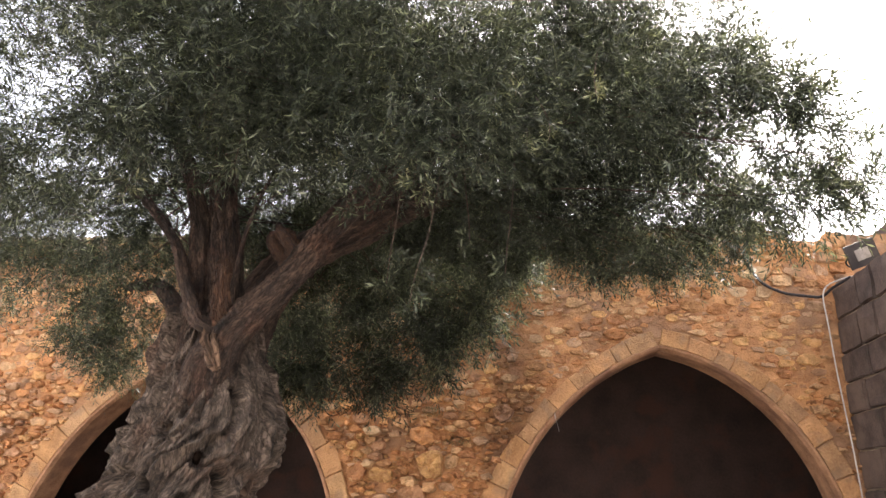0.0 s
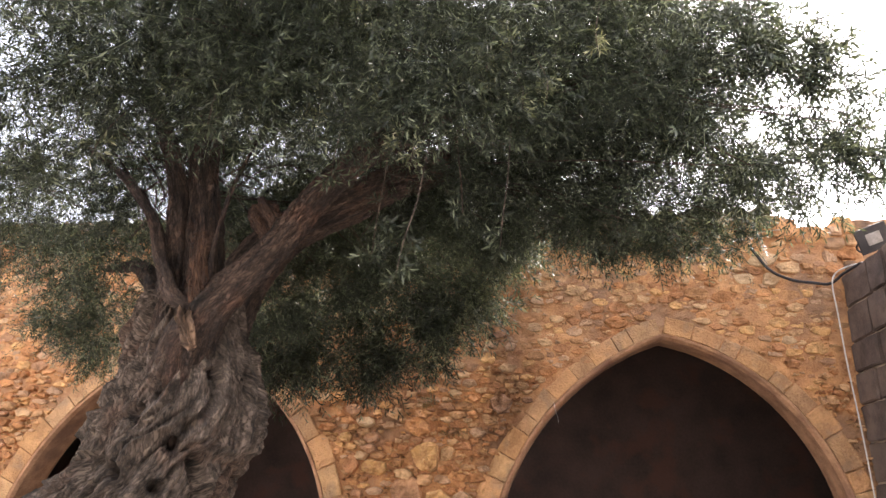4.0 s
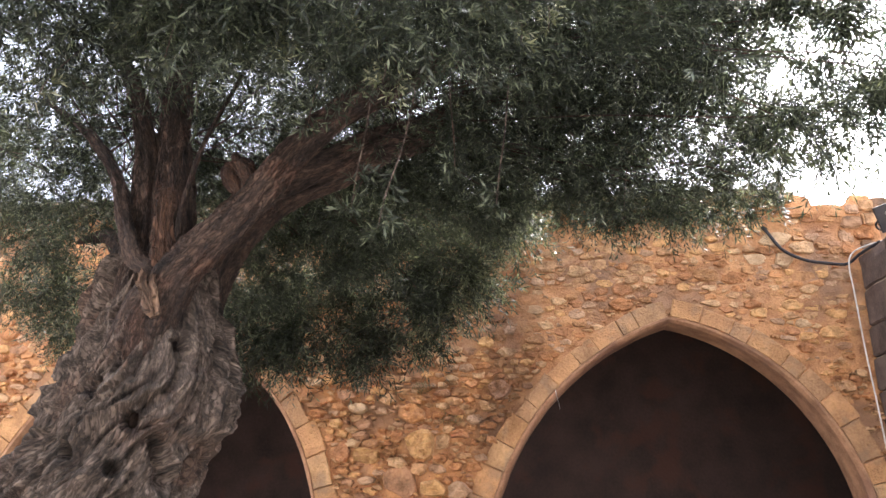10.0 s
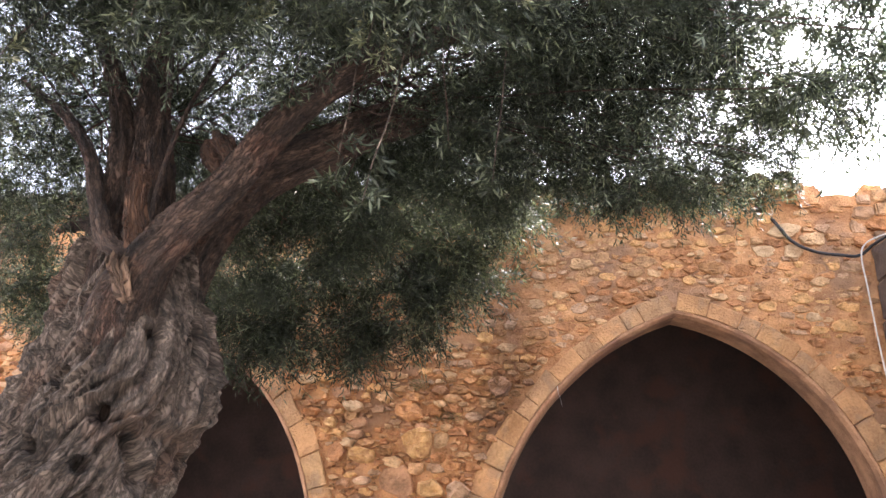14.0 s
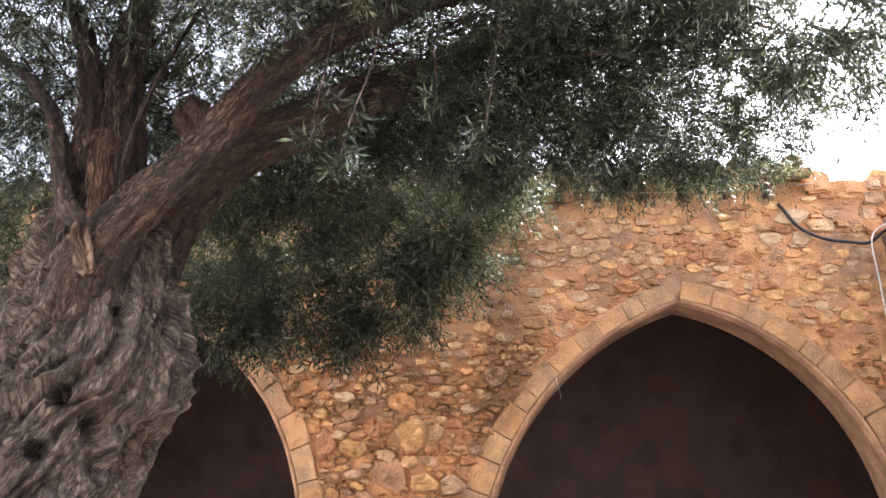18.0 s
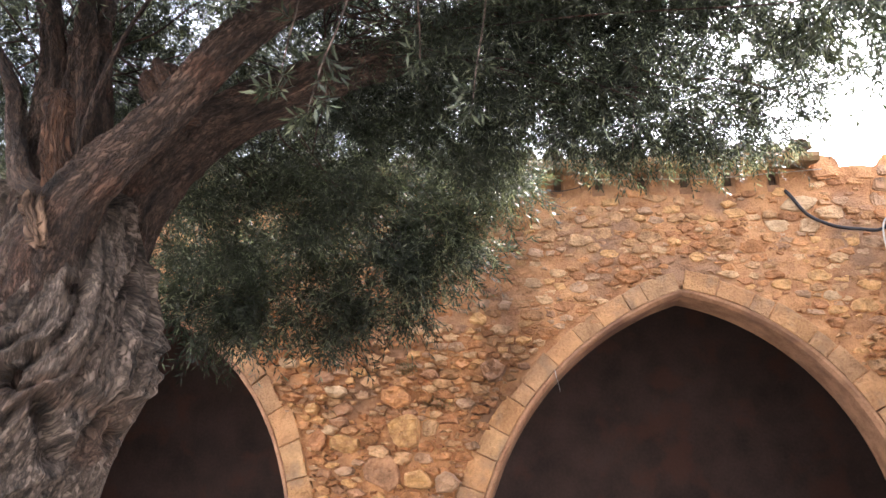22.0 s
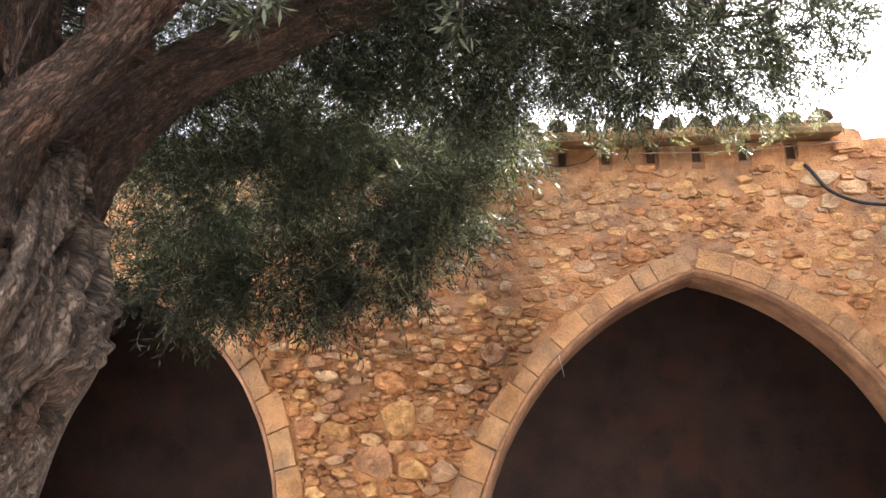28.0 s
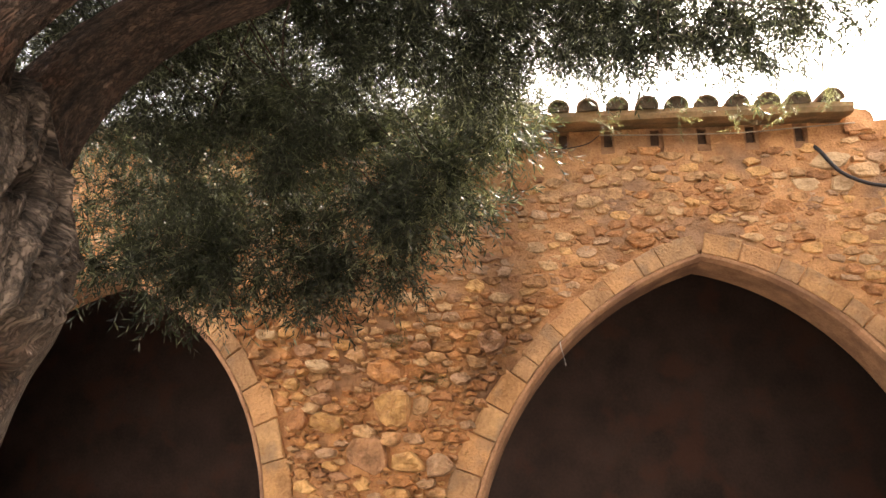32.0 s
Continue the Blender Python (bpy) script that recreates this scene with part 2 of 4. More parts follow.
def leaf_material(name, dark, light):
    m = bpy.data.materials.new(name)
    m.use_nodes = True
    n, l = m.node_tree.nodes, m.node_tree.links
    b = n["Principled BSDF"]
    geo = n.new("ShaderNodeNewGeometry")
    ramp = n.new("ShaderNodeValToRGB")
    ramp.color_ramp.elements[0].color, ramp.color_ramp.elements[1].color = (*dark, 1), (*light, 1)
    # few leaves turn pale: silvery undersides, and glints painted into the colour
    ramp.color_ramp.elements.new(0.82).color = (*(d + (h - d) * 0.22 for d, h in zip(dark, light)), 1)
    l.new(geo.outputs["Random Per Island"], ramp.inputs[0])
    l.new(ramp.outputs[0], b.inputs["Base Color"])
    b.inputs["Roughness"].default_value = 0.34
    b.inputs["Specular IOR Level"].default_value = 0.5
    trans = n.new("ShaderNodeBsdfTranslucent")
    warm = n.new("ShaderNodeMix")
    warm.data_type, warm.blend_type = "RGBA", "MULTIPLY"
    warm.inputs["Factor"].default_value = 1.0
    warm.inputs["B"].default_value = (1.45, 1.30, 0.80, 1)
    l.new(ramp.outputs[0], warm.inputs["A"])
    l.new(warm.outputs["Result"], trans.inputs["Color"])
    mixed = n.new("ShaderNodeMixShader")
    mixed.inputs[0].default_value = 0.44
    l.new(b.outputs[0], mixed.inputs[1])
    l.new(trans.outputs[0], mixed.inputs[2])
    l.new(mixed.outputs[0], n["Material Output"].inputs["Surface"])
    return m


LEAF = leaf_material("olive_leaf", (0.019, 0.026, 0.015), (0.22, 0.26, 0.18))
WEED = leaf_material("dry_weed", (0.17, 0.14, 0.07), (0.36, 0.31, 0.18))
# paler copy of the olive leaf, with sunlight and glints in its colour
LIT_LEAF = leaf_material("lit_olive_leaf", (0.10, 0.115, 0.06), (0.46, 0.48, 0.33))


# ---- builders ----
def mesh_of(name, verts, faces, material=None, smooth=False):
    me = bpy.data.meshes.new(name)
    me.from_pydata([tuple(v) for v in verts], [], faces)
    if smooth:
        me.polygons.foreach_set("use_smooth", [True] * len(me.polygons))
    if material:
        me.materials.append(material)
    me.update()
    return me


def grained(me):
    """Gives the mesh of the newest tube its run of the grain, for bark."""
    me.attributes.new("grain", "FLOAT_VECTOR", "POINT").data.foreach_set("vector", np.array(tube.grain, float).ravel())
    return me


def bm_mesh(name, bm, material, smooth=False):
    me = bpy.data.meshes.new(name)
    bmesh.ops.recalc_face_normals(bm, faces=bm.faces)
    bm.to_mesh(me)
    bm.free()
    if smooth:
        me.polygons.foreach_set("use_smooth", [True] * len(me.polygons))
    me.materials.append(material)
    return me


def part(name, data, parent, label=""):
    ob = new(name, data)
    ob.parent = parent
    return tagged(ob, label)


def box_bm(x0, y0, z0, x1, y1, z1, bevel=0.0, bm=None):
    bm = bm or bmesh.new()
    made = bmesh.ops.create_cube(bm, size=1.0, matrix=Matrix.Translation(((x0 + x1) / 2, (y0 + y1) / 2, (z0 + z1) / 2)) @ Matrix.Diagonal((x1 - x0, y1 - y0, z1 - z0, 1)))
    if bevel:
        edges = list({e for v in made["verts"] for e in v.link_edges})
        bmesh.ops.bevel(bm, geom=edges, offset=bevel, segments=2, affect="EDGES")
    return bm


def rough(bm, amount, scale, cuts=3):
    """Worn, uneven faces."""
    bmesh.ops.subdivide_edges(bm, edges=bm.edges[:], cuts=cuts, use_grid_fill=True)
    for v in bm.verts:
        v.co += noise.noise_vector(v.co * scale) * amount
    return bm


def spline(points, steps):
    """A smooth run through (x, y, z, radius) rows."""
    p = np.array(points, float)
    p = np.vstack([2 * p[0] - p[1], p, 2 * p[-1] - p[-2]])
    out = []
    for i in range(1, len(p) - 2):
        for s in np.arange(steps) / steps:
            a, b, c, d = p[i - 1 : i + 3]
            out.append(0.5 * (2 * b + (c - a) * s + (2 * a - 5 * b + 4 * c - d) * s**2 + (3 * b - a - 3 * c + d) * s**3))
    out.append(p[-2])
    return np.array(out)


def tube(points, sides=10, steps=6, ridge=0.0, freq=3.0, twist=0.0, seed=0.0, cap=True, lump=0.0):
    """Verts and faces of a tapered, ridged tube."""
    run = spline(points, steps)
    verts, faces, grain = [], [], []
    side = Vector((1, 0, 0))
    length = 0.0
    for i, row in enumerate(run):
        ahead = Vector(run[min(i + 1, len(run) - 1)][:3] - run[max(i - 1, 0)][:3]).normalized()
        side = (side - ahead * side.dot(ahead)).normalized()
        up = ahead.cross(side)
        if i:
            length += float(np.linalg.norm(row[:3] - run[i - 1][:3]))
        for k in range(sides):
            a = 2 * math.pi * k / sides
            way = side * math.cos(a) + up * math.sin(a)
            r = max(float(row[3]), 0.002)
            if ridge or lump:
                b = a + twist * length + 0.35 * noise.noise(Vector((math.cos(a), math.sin(a), length * 2.0 + seed)))
                c, s = math.cos(b) * freq, math.sin(b) * freq
                fold = 1 - abs(noise.noise(Vector((c, s, length * 1.3 + seed)))) * 2.6
                seam = 1 - abs(noise.noise(Vector((c * 2.3, s * 2.3, length * 3.0 + seed)))) * 2.6
                fine = noise.noise(Vector((c * 5, s * 5, length * 9 + seed)))
                bulge = noise.noise(Vector((math.cos(a) * 1.2, math.sin(a) * 1.2, length * 2.5 + seed * 2)))
                near = noise.voronoi(Vector((c * 3.2 + fine * 0.5, s * 3.2, length * 7 + seed)))[0]
                r += ridge * (1.1 * (fold - 0.5) + 1.0 * (seam - 0.5) + 0.5 * fine + 0.6 * min(1.0, (near[1] - near[0]) * 2)) + lump * bulge
            v = Vector(row[:3]) + way * r
            verts.append(v)
            grain.append((math.cos(a) * row[3] + seed, math.sin(a) * row[3], length))
    n = len(run)
    for i in range(n - 1):
        for k in range(sides):
            k2 = (k + 1) % sides
            faces.append((i * sides + k, i * sides + k2, (i + 1) * sides + k2, (i + 1) * sides + k))
    if cap:
        faces.append(tuple(reversed(range(sides))))
        faces.append(tuple(range((n - 1) * sides, n * sides)))
    tube.grain = grain
    return verts, faces


# ---- ground ----
tagged(new("ground", mesh_of("ground", [(-400, -400, 0), (400, -400, 0), (400, 400, 0), (-400, 400, 0)], [(0, 1, 2, 3)], GROUND)), "dusty beige stone paving of the courtyard", "ground", kind="structure")

# ---- arcade wall: two pointed arches, each from two arcs (centre x, centre z, radius) ----
RIGHT_L, RIGHT_R, RIGHT_APEX = (2.13, 1.00, 2.24), (1.04, 1.42, 1.73), (1.385, 3.115)
LEFT_L, LEFT_R, LEFT_APEX = (-2.40, 0.90, 2.18), (-3.38, 1.14, 1.92), (-2.955, 3.01)
RING, THICK = 0.175, 0.32


def arc(c, apex, toward, grow=0.0, steps=28):
    """Points of one arc from its springing up to the apex; toward -1: the left arc."""
    cx, cz, r = c
    r += grow
    x1 = apex[0]
    top = math.acos(max(-1, min(1, (x1 - cx) / r)))
    start = math.pi if toward < 0 else 0.0
    return [(cx + r * math.cos(start + (top - start) * i / steps), cz + r * math.sin(start + (top - start) * i / steps)) for i in range(steps + 1)]


def opening(left, right, apex, grow=0.0):
    """The outline of an arch from the left foot over the apex to the right foot."""
    a, b = arc(left, apex, -1, grow), arc(right, apex, 1, grow)
    return [(a[0][0], 0.0)] + a + b[-2::-1] + [(b[0][0], 0.0)]


def inside(x, z, grow=0.0):
    for left, right, apex in ((RIGHT_L, RIGHT_R, RIGHT_APEX), (LEFT_L, LEFT_R, LEFT_APEX)):
        c = left if x < apex[0] else right
        r = c[2] + grow
        if z < c[1]:
            if abs(x - c[0]) < r and (x > c[0] - r if x < apex[0] else x < c[0] + r):
                if left[0] - left[2] - grow < x < right[0] + right[2] + grow:
                    return True
        elif (x - c[0]) ** 2 + (z - c[1]) ** 2 < r * r and left[0] - left[2] - grow < x < right[0] + right[2] + grow:
            return True
    return False


SLOTS = [0.495 + 0.327 * i for i in range(-26, 6)]
outline = [(-9.0, 0.0), (-9.0, 4.12), (2.42, 4.12), (2.44, 4.07), (4.4, 4.07), (4.4, 0.0)]
outline += opening(RIGHT_L, RIGHT_R, RIGHT_APEX)[::-1] + opening(LEFT_L, LEFT_R, LEFT_APEX)[::-1]
bm = bmesh.new()
loops = [outline] + [[(x - 0.03, 3.98), (x + 0.03, 3.98), (x + 0.03, 4.105), (x - 0.03, 4.105)] for x in SLOTS]
for ring in loops:
    vs = [bm.verts.new((x, 0.035, z)) for x, z in ring]
    for i, v in enumerate(vs):
        bm.edges.new((v, vs[(i + 1) % len(vs)]))
bmesh.ops.triangle_fill(bm, edges=bm.edges[:], use_beauty=True)
sweep = bmesh.ops.extrude_face_region(bm, geom=bm.faces[:])
bmesh.ops.translate(bm, verts=[v for v in sweep["geom"] if isinstance(v, bmesh.types.BMVert)], vec=(0, THICK, 0))
wall = tagged(new("wall_north", bm_mesh("wall_north", bm, SOFFIT)), "orange rubble stone arcade wall with two pointed arches", "wall", kind="structure")

# uneven mortar skin between the stones
verts, faces, index = [], [], {}
step = 0.019
for i in range(int(8.3 / step)):
    for k in range(int(3.16 / step)):
        x, z = -5.35 + i * step, 0.95 + k * step
        if inside(x + step / 2, z + step / 2, 0.06) or x > 2.93:
            continue
        if z + step > 3.93 and any(abs(x + step / 2 - s) < 0.05 for s in SLOTS):
            continue
        quad = []
        for dx, dz in ((0, 0), (1, 0), (1, 1), (0, 1)):
            key = (i + dx, k + dz)
            if key not in index:
                p = Vector((-5.35 + key[0] * step, 0, 0.95 + key[1] * step))
                d = 0.012 * noise.noise(p * 2.2) + 0.013 * noise.noise(Vector((p.x * 8, 0, p.z * 15))) + 0.011 * noise.noise(Vector((p.x * 18, 0, p.z * 30))) + 0.006 * noise.noise(Vector((p.x * 38, 3, p.z * 55)))
                index[key] = len(verts)
                verts.append((p.x, 0.011 + 0.014 * min(1.0, max(0.0, (2.9 - p.z) / 0.4)) + d, p.z))
            quad.append(index[key])
        faces.append(tuple(quad))
part("mortar", mesh_of("mortar", verts, faces, MORTAR, True), wall, "rough orange lime mortar between the stones")

# voussoirs round both arches, pieces of the wall
rng = random.Random(5)


def voussoirs(c, apex, toward, count, low):
    cx, cz, r = c
    top = math.acos((apex[0] - cx) / r)
    foot = math.pi if toward < 0 else 0.0
    cuts = [foot + (top - foot) * i / count + (rng.uniform(-0.2, 0.2) * (top - foot) / count if 0 < i < count else 0) for i in range(count + 1)]
    for a0, a1 in zip(cuts, cuts[1:]):
        low_down = abs((a0 + a1) / 2 - top) > abs(top - foot) * 0.55
        deep = rng.uniform(0.155, 0.205) if low_down else rng.uniform(0.128, 0.150)
        skew = rng.uniform(-0.014, 0.014)
        proud = rng.uniform(0.001, 0.007)
        gap = rng.uniform(0.0008, 0.003) / r
        lo, hi = min(a0, a1) + gap, max(a0, a1) - gap
        vs = []
        n = 5
        # depth, inset at the sides, inset of the inner edge, inset of the outer edge
        for y, e, inner, outer in ((THICK * 0.97, 0.0, 0.032, 0.0), (0.032, 0.0, 0.032, 0.0), (0.004, 0.001, 0.033, 0.0), (-proud * 0.5, 0.003, 0.034, 0.005), (-proud, 0.008, 0.039, 0.014)):
            for far, rad in ((0, r + inner), (1, r + 0.032 + deep - outer)):
                for i in range(n + 1):
                    a = lo + e / r + (hi - lo - 2 * e / r) * i / n
                    q = Vector((a * 9, rad * 20, proud * 900))
                    w = 0.006 * noise.noise(q) + far * (skew * (i / n - 0.5) + 0.010 * noise.noise(q * 2.3))
                    vs.append((cx + (rad + w) * math.cos(a + 0.006 * far * noise.noise(q * 1.7)), y + 0.7 * w, cz + (rad + w) * math.sin(a)))
        m = n + 1
        fs = []
        for lay in range(4):
            o, q = lay * 2 * m, (lay + 1) * 2 * m
            for i in range(n):
                fs.append((o + i, o + i + 1, q + i + 1, q + i))
                fs.append((o + m + i, q + m + i, q + m + i + 1, o + m + i + 1))
            fs.append((o, q, q + m, o + m))
            fs.append((o + n, o + m + n, q + m + n, q + n))
        for i in range(n):
            fs.append((8 * m + i, 8 * m + i + 1, 9 * m + i + 1, 9 * m + i))
        part("voussoir", mesh_of("voussoir", vs, fs, ASHLAR), wall)
    # jamb stones below the springing
    x = cx + toward * r
    z = cz
    while z > low:
        tall = rng.uniform(0.22, 0.34)
        wide = rng.uniform(0.16, 0.25)
        x0, x1 = (x + 0.032 * toward, x + toward * wide)
        bm = box_bm(min(x0, x1), -rng.uniform(0.004, 0.012), z - tall + 0.002, max(x0, x1), THICK * 0.97, z - 0.002, 0.012)
        part("jamb_stone", bm_mesh("jamb_stone", bm, ASHLAR), wall)
        z -= tall
    # chamfered rim moulding along the edge of the arch
    way = [(x, 0.2, toward, 0.0)] + [(cx + r * math.cos(a), cz + r * math.sin(a), math.cos(a), math.sin(a)) for a in (foot + (top - foot) * i / 40 for i in range(41))]
    section = ((-0.012, THICK * 0.97), (-0.012, 0.040), (0.006, 0.004), (0.024, -0.004), (0.0305, 0.004), (0.0305, THICK * 0.97))
    vs = []
    for px, pz, dx, dz in way:
        for out, y in section:
            w = 0.004 * noise.noise(Vector((px * 9, y * 6, pz * 9)))
            vs.append((px + dx * (out + w), y + w, pz + dz * (out + w)))
    k = len(section)
    fs = [(i * k + j, i * k + (j + 1) % k, (i + 1) * k + (j + 1) % k, (i + 1) * k + j) for i in range(len(way) - 1) for j in range(k)]
    part("arch_rim", mesh_of("arch_rim", vs, fs, RIM), wall, "chamfered brown stone edge of the arch")


voussoirs(RIGHT_L, RIGHT_APEX, -1, 13, 0.2)
voussoirs(RIGHT_R, RIGHT_APEX, 1, 11, 0.2)
voussoirs(LEFT_R, LEFT_APEX, 1, 10, 0.2)
voussoirs(LEFT_L, LEFT_APEX, -1, 10, 0.2)

# rafter ends deep in the slots under the cornice
for x in SLOTS:
    if x > -5.2:
        part("rafter_end", bm_mesh("rafter_end", box_bm(x - 0.034, 0.06, 3.985, x + 0.034, 0.5, 4.10, 0.006), WOOD), wall)

# ---- cornice and tiled eave ----
prof = [(-0.13, 4.075), (-0.195, 4.070), (-0.215, 4.10), (-0.215, 4.135), (0.6, 4.33), (0.6, 4.16), (-0.02, 4.115)]
n = 60
verts, faces = [], []
for i in range(n + 1):
    x = -9.0 + (2.40 + 9.0) * i / n
    for y, z in prof:
        q = noise.noise_vector(Vector((x * 3, y * 5, z * 5)))
        verts.append((x, y + 0.006 * q.y * (y < 0), z + 0.007 * q.z))
k = len(prof)
for i in range(n):
    for j in range(k):
        faces.append((i * k + j, i * k + (j + 1) % k, (i + 1) * k + (j + 1) % k, (i + 1) * k + j))
faces += [tuple(reversed(range(k))), tuple(range(n * k, n * k + k))]
tagged(new("cornice", mesh_of("cornice", verts, faces, CORNICE, False)), "weathered plaster cornice under the tiled eave", "cornice", kind="structure")


def barrel(r0, r1, length, up=1):
    """A half-round clay tile with thickness, along +y."""
    vs, fs = [], []
    seg, rows = 9, 4
    for s, t in ((0.0, 1.0), (0.014, -1.0)):
        for j in range(rows + 1):
            r = r0 + (r1 - r0) * j / rows - s
            for i in range(seg + 1):
                a = math.pi * i / seg
                vs.append((r * math.cos(a), length * j / rows, up * (r * math.sin(a))))
    w = seg + 1
    o = w * (rows + 1)
    for j in range(rows):
        for i in range(seg):
            a = j * w + i
            fs.append((a, a + 1, a + w + 1, a + w))
            fs.append((o + a, o + a + w, o + a + w + 1, o + a + 1))
    for i in range(seg):
        fs.append((i, o + i, o + i + 1, i + 1))
        fs.append((rows * w + i, rows * w + i + 1, o + rows * w + i + 1, o + rows * w + i))
    for j in range(rows):
        fs.append((j * w, (j + 1) * w, o + (j + 1) * w, o + j * w))
        fs.append((j * w + seg, o + j * w + seg, o + (j + 1) * w + seg, (j + 1) * w + seg))
    return mesh_of("roof_tile", vs, fs, TILE, True)


roof_bm = box_bm(-9.0, -0.1, 0.0, 2.36, 4.6, 0.05)
bmesh.ops.rotate(roof_bm, cent=(0, -0.1, 0), matrix=Matrix.Rotation(radians(15), 3, "X"), verts=roof_bm.verts)
bmesh.ops.translate(roof_bm, verts=roof_bm.verts, vec=(0, 0, 4.145))
roof = tagged(new("roof", bm_mesh("roof", roof_bm, WOOD)), "lean-to roof of old mossy clay barrel tiles", "roof", kind="structure")
cover, gutter = barrel(0.080, 0.068, 0.42), barrel(0.080, 0.068, 0.42, -1)
plug_v = [(0, 0, 0)] + [(0.068 * math.cos(math.pi * i / 8), 0.004 * (i % 2), 0.068 * math.sin(math.pi * i / 8)) for i in range(9)]
plug_v += [(x, 0.06, z) for x, y, z in plug_v]
plug = mesh_of("mortar_plug", plug_v, [(0, i + 1, i + 2) for i in range(8)] + [(i + 1, i + 11, i + 12, i + 2) for i in range(8)] + [(0, 10, 11, 1), (0, 9, 19, 10)], PLUG)
for row in range(3):
    y0 = -0.24 + 0.33 * row
    for i in range(38 if row < 2 else 20):
        x = 2.26 - 0.2 * i
        for mesh, dx, dz in ((cover, 0.0, 0.128), (gutter, -0.1, 0.215)):
            if dx and i == 37:
                continue
            ob = part("roof_tile", mesh, roof)
            m = pose(x + dx + rng.uniform(-0.008, 0.008), y0 + 0.09 * (dx != 0) + rng.uniform(-0.025, 0.02), 4.0 + dz + (y0 + 0.25) * math.tan(radians(14)) + rng.uniform(-0.006, 0.008), 13 + rng.uniform(-2, 2), rng.uniform(-3, 3), rng.uniform(-3, 3))
            ob.matrix_local = m
            if row == 0 and not dx:
                part("mortar_plug", plug, roof).matrix_local = m @ Matrix.Translation((0, 0.018, -0.004))

# broken wall top past the eave and the rough stump of an old pier
for x0, x1, z0, z1, y0, taper in ((2.41, 2.60, 4.0, 4.20, -0.03, 0.0), (2.58, 2.86, 3.98, 4.10, 0.0, 0.0), (2.78, 3.12, 3.62, 4.18, 0.015, 0.14), (3.06, 3.62, 3.95, 4.17, -0.02, 0.0), (3.6, 4.4, 3.98, 4.13, 0.0, 0.0)):
    bm = rough(box_bm(x0, y0, z0, x1, 0.36, z1, 0.02), 0.035, 8, 5)
    for v in bm.verts:
        if taper:
            v.co.x += taper * max(0.0, (v.co.z - z1 + 0.25) / 0.25) * max(0.0, (x1 - v.co.x) / (x1 - x0))
    part("coping_stone", bm_mesh("coping_stone", bm, WORN if x0 > 3.0 else MORTAR), wall)

for x0, x1, z0, z1 in ((2.79, 2.94, 3.66, 3.75), (2.95, 3.10, 3.64, 3.78), (2.80, 2.90, 3.77, 3.88), (2.91, 3.06, 3.80, 3.90), (2.82, 2.98, 3.90, 4.00), (2.99, 3.11, 3.92, 4.03), (2.87, 2.97, 4.02, 4.11), (2.98, 3.10, 4.05, 4.14), (2.94, 3.07, 4.13, 4.20)):
    bm = rough(box_bm(x0, -0.012 + rng.uniform(-0.012, 0.01), z0, x1, 0.2, z1, 0.012), 0.020, 14, 3)
    part("coping_stone", bm_mesh("coping_stone", bm, rng.choice((WORN, RUBBLE, RUBBLE))), wall)

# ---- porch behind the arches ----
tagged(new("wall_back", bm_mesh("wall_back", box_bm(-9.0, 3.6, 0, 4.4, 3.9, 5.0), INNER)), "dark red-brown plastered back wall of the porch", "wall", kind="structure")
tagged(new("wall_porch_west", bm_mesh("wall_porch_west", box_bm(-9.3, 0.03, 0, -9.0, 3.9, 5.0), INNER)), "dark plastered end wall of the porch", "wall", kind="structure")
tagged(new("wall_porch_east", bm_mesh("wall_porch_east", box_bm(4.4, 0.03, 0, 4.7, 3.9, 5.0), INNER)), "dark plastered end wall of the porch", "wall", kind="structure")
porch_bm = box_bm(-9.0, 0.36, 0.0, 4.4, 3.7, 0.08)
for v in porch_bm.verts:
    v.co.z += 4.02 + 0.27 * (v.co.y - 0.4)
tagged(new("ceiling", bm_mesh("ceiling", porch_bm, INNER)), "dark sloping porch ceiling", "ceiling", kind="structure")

# ---- unseen plain walls added behind to block low sky and bounce light ----
tagged(new("wall_south", bm_mesh("wall_south", box_bm(-12, -13.4, 0, 11, -13, 7.0), BLOCKER_GREY)), "unseen plain wall added to block low sky light", "wall", kind="structure")
tagged(new("wall_west", bm_mesh("wall_west", box_bm(-12.4, -13, 0, -12, 0, 6.0), BLOCKER_GREY)), "unseen plain wall added to block low sky light", "wall", kind="structure")
tagged(new("wall_southeast", bm_mesh("wall_southeast", box_bm(10.6, -13, 0, 11, 0, 6.0), BLOCKER_GREY)), "unseen plain wall added to block low sky light", "wall", kind="structure")

# ---- side wall of large dark blocks ----
side = tagged(new("wall_east", bm_mesh("wall_east", box_bm(2.926, -4.0, 0, 3.5, 0.02, 3.63), JOINT)), "side wall of dark brown stone blocks with pale joints", "wall", kind="structure")
z = 3.65
while z > 1.0:
    tall = rng.uniform(0.24, 0.30)
    y = 0.0 - rng.uniform(0, 0.15)
    first = True
    while y > -2.2:
        long = rng.uniform(0.24, 0.42)
        top = z - 0.008
        bm = rough(box_bm(2.90 + rng.uniform(-0.012, 0.01), y - long + 0.008, z - tall + 0.008, 3.1, y - 0.008 if not first else 0.0, top, 0.010), 0.014, 7, 2)
        part("stone_block", bm_mesh("stone_block", bm, BLOCK), side)
        y -= long
        first = False
    z -= tall

# ---- olive tree ----
tree = tagged(new("olive_tree"), "ancient gnarled olive tree with dense grey-green foliage before the wall", "tree")
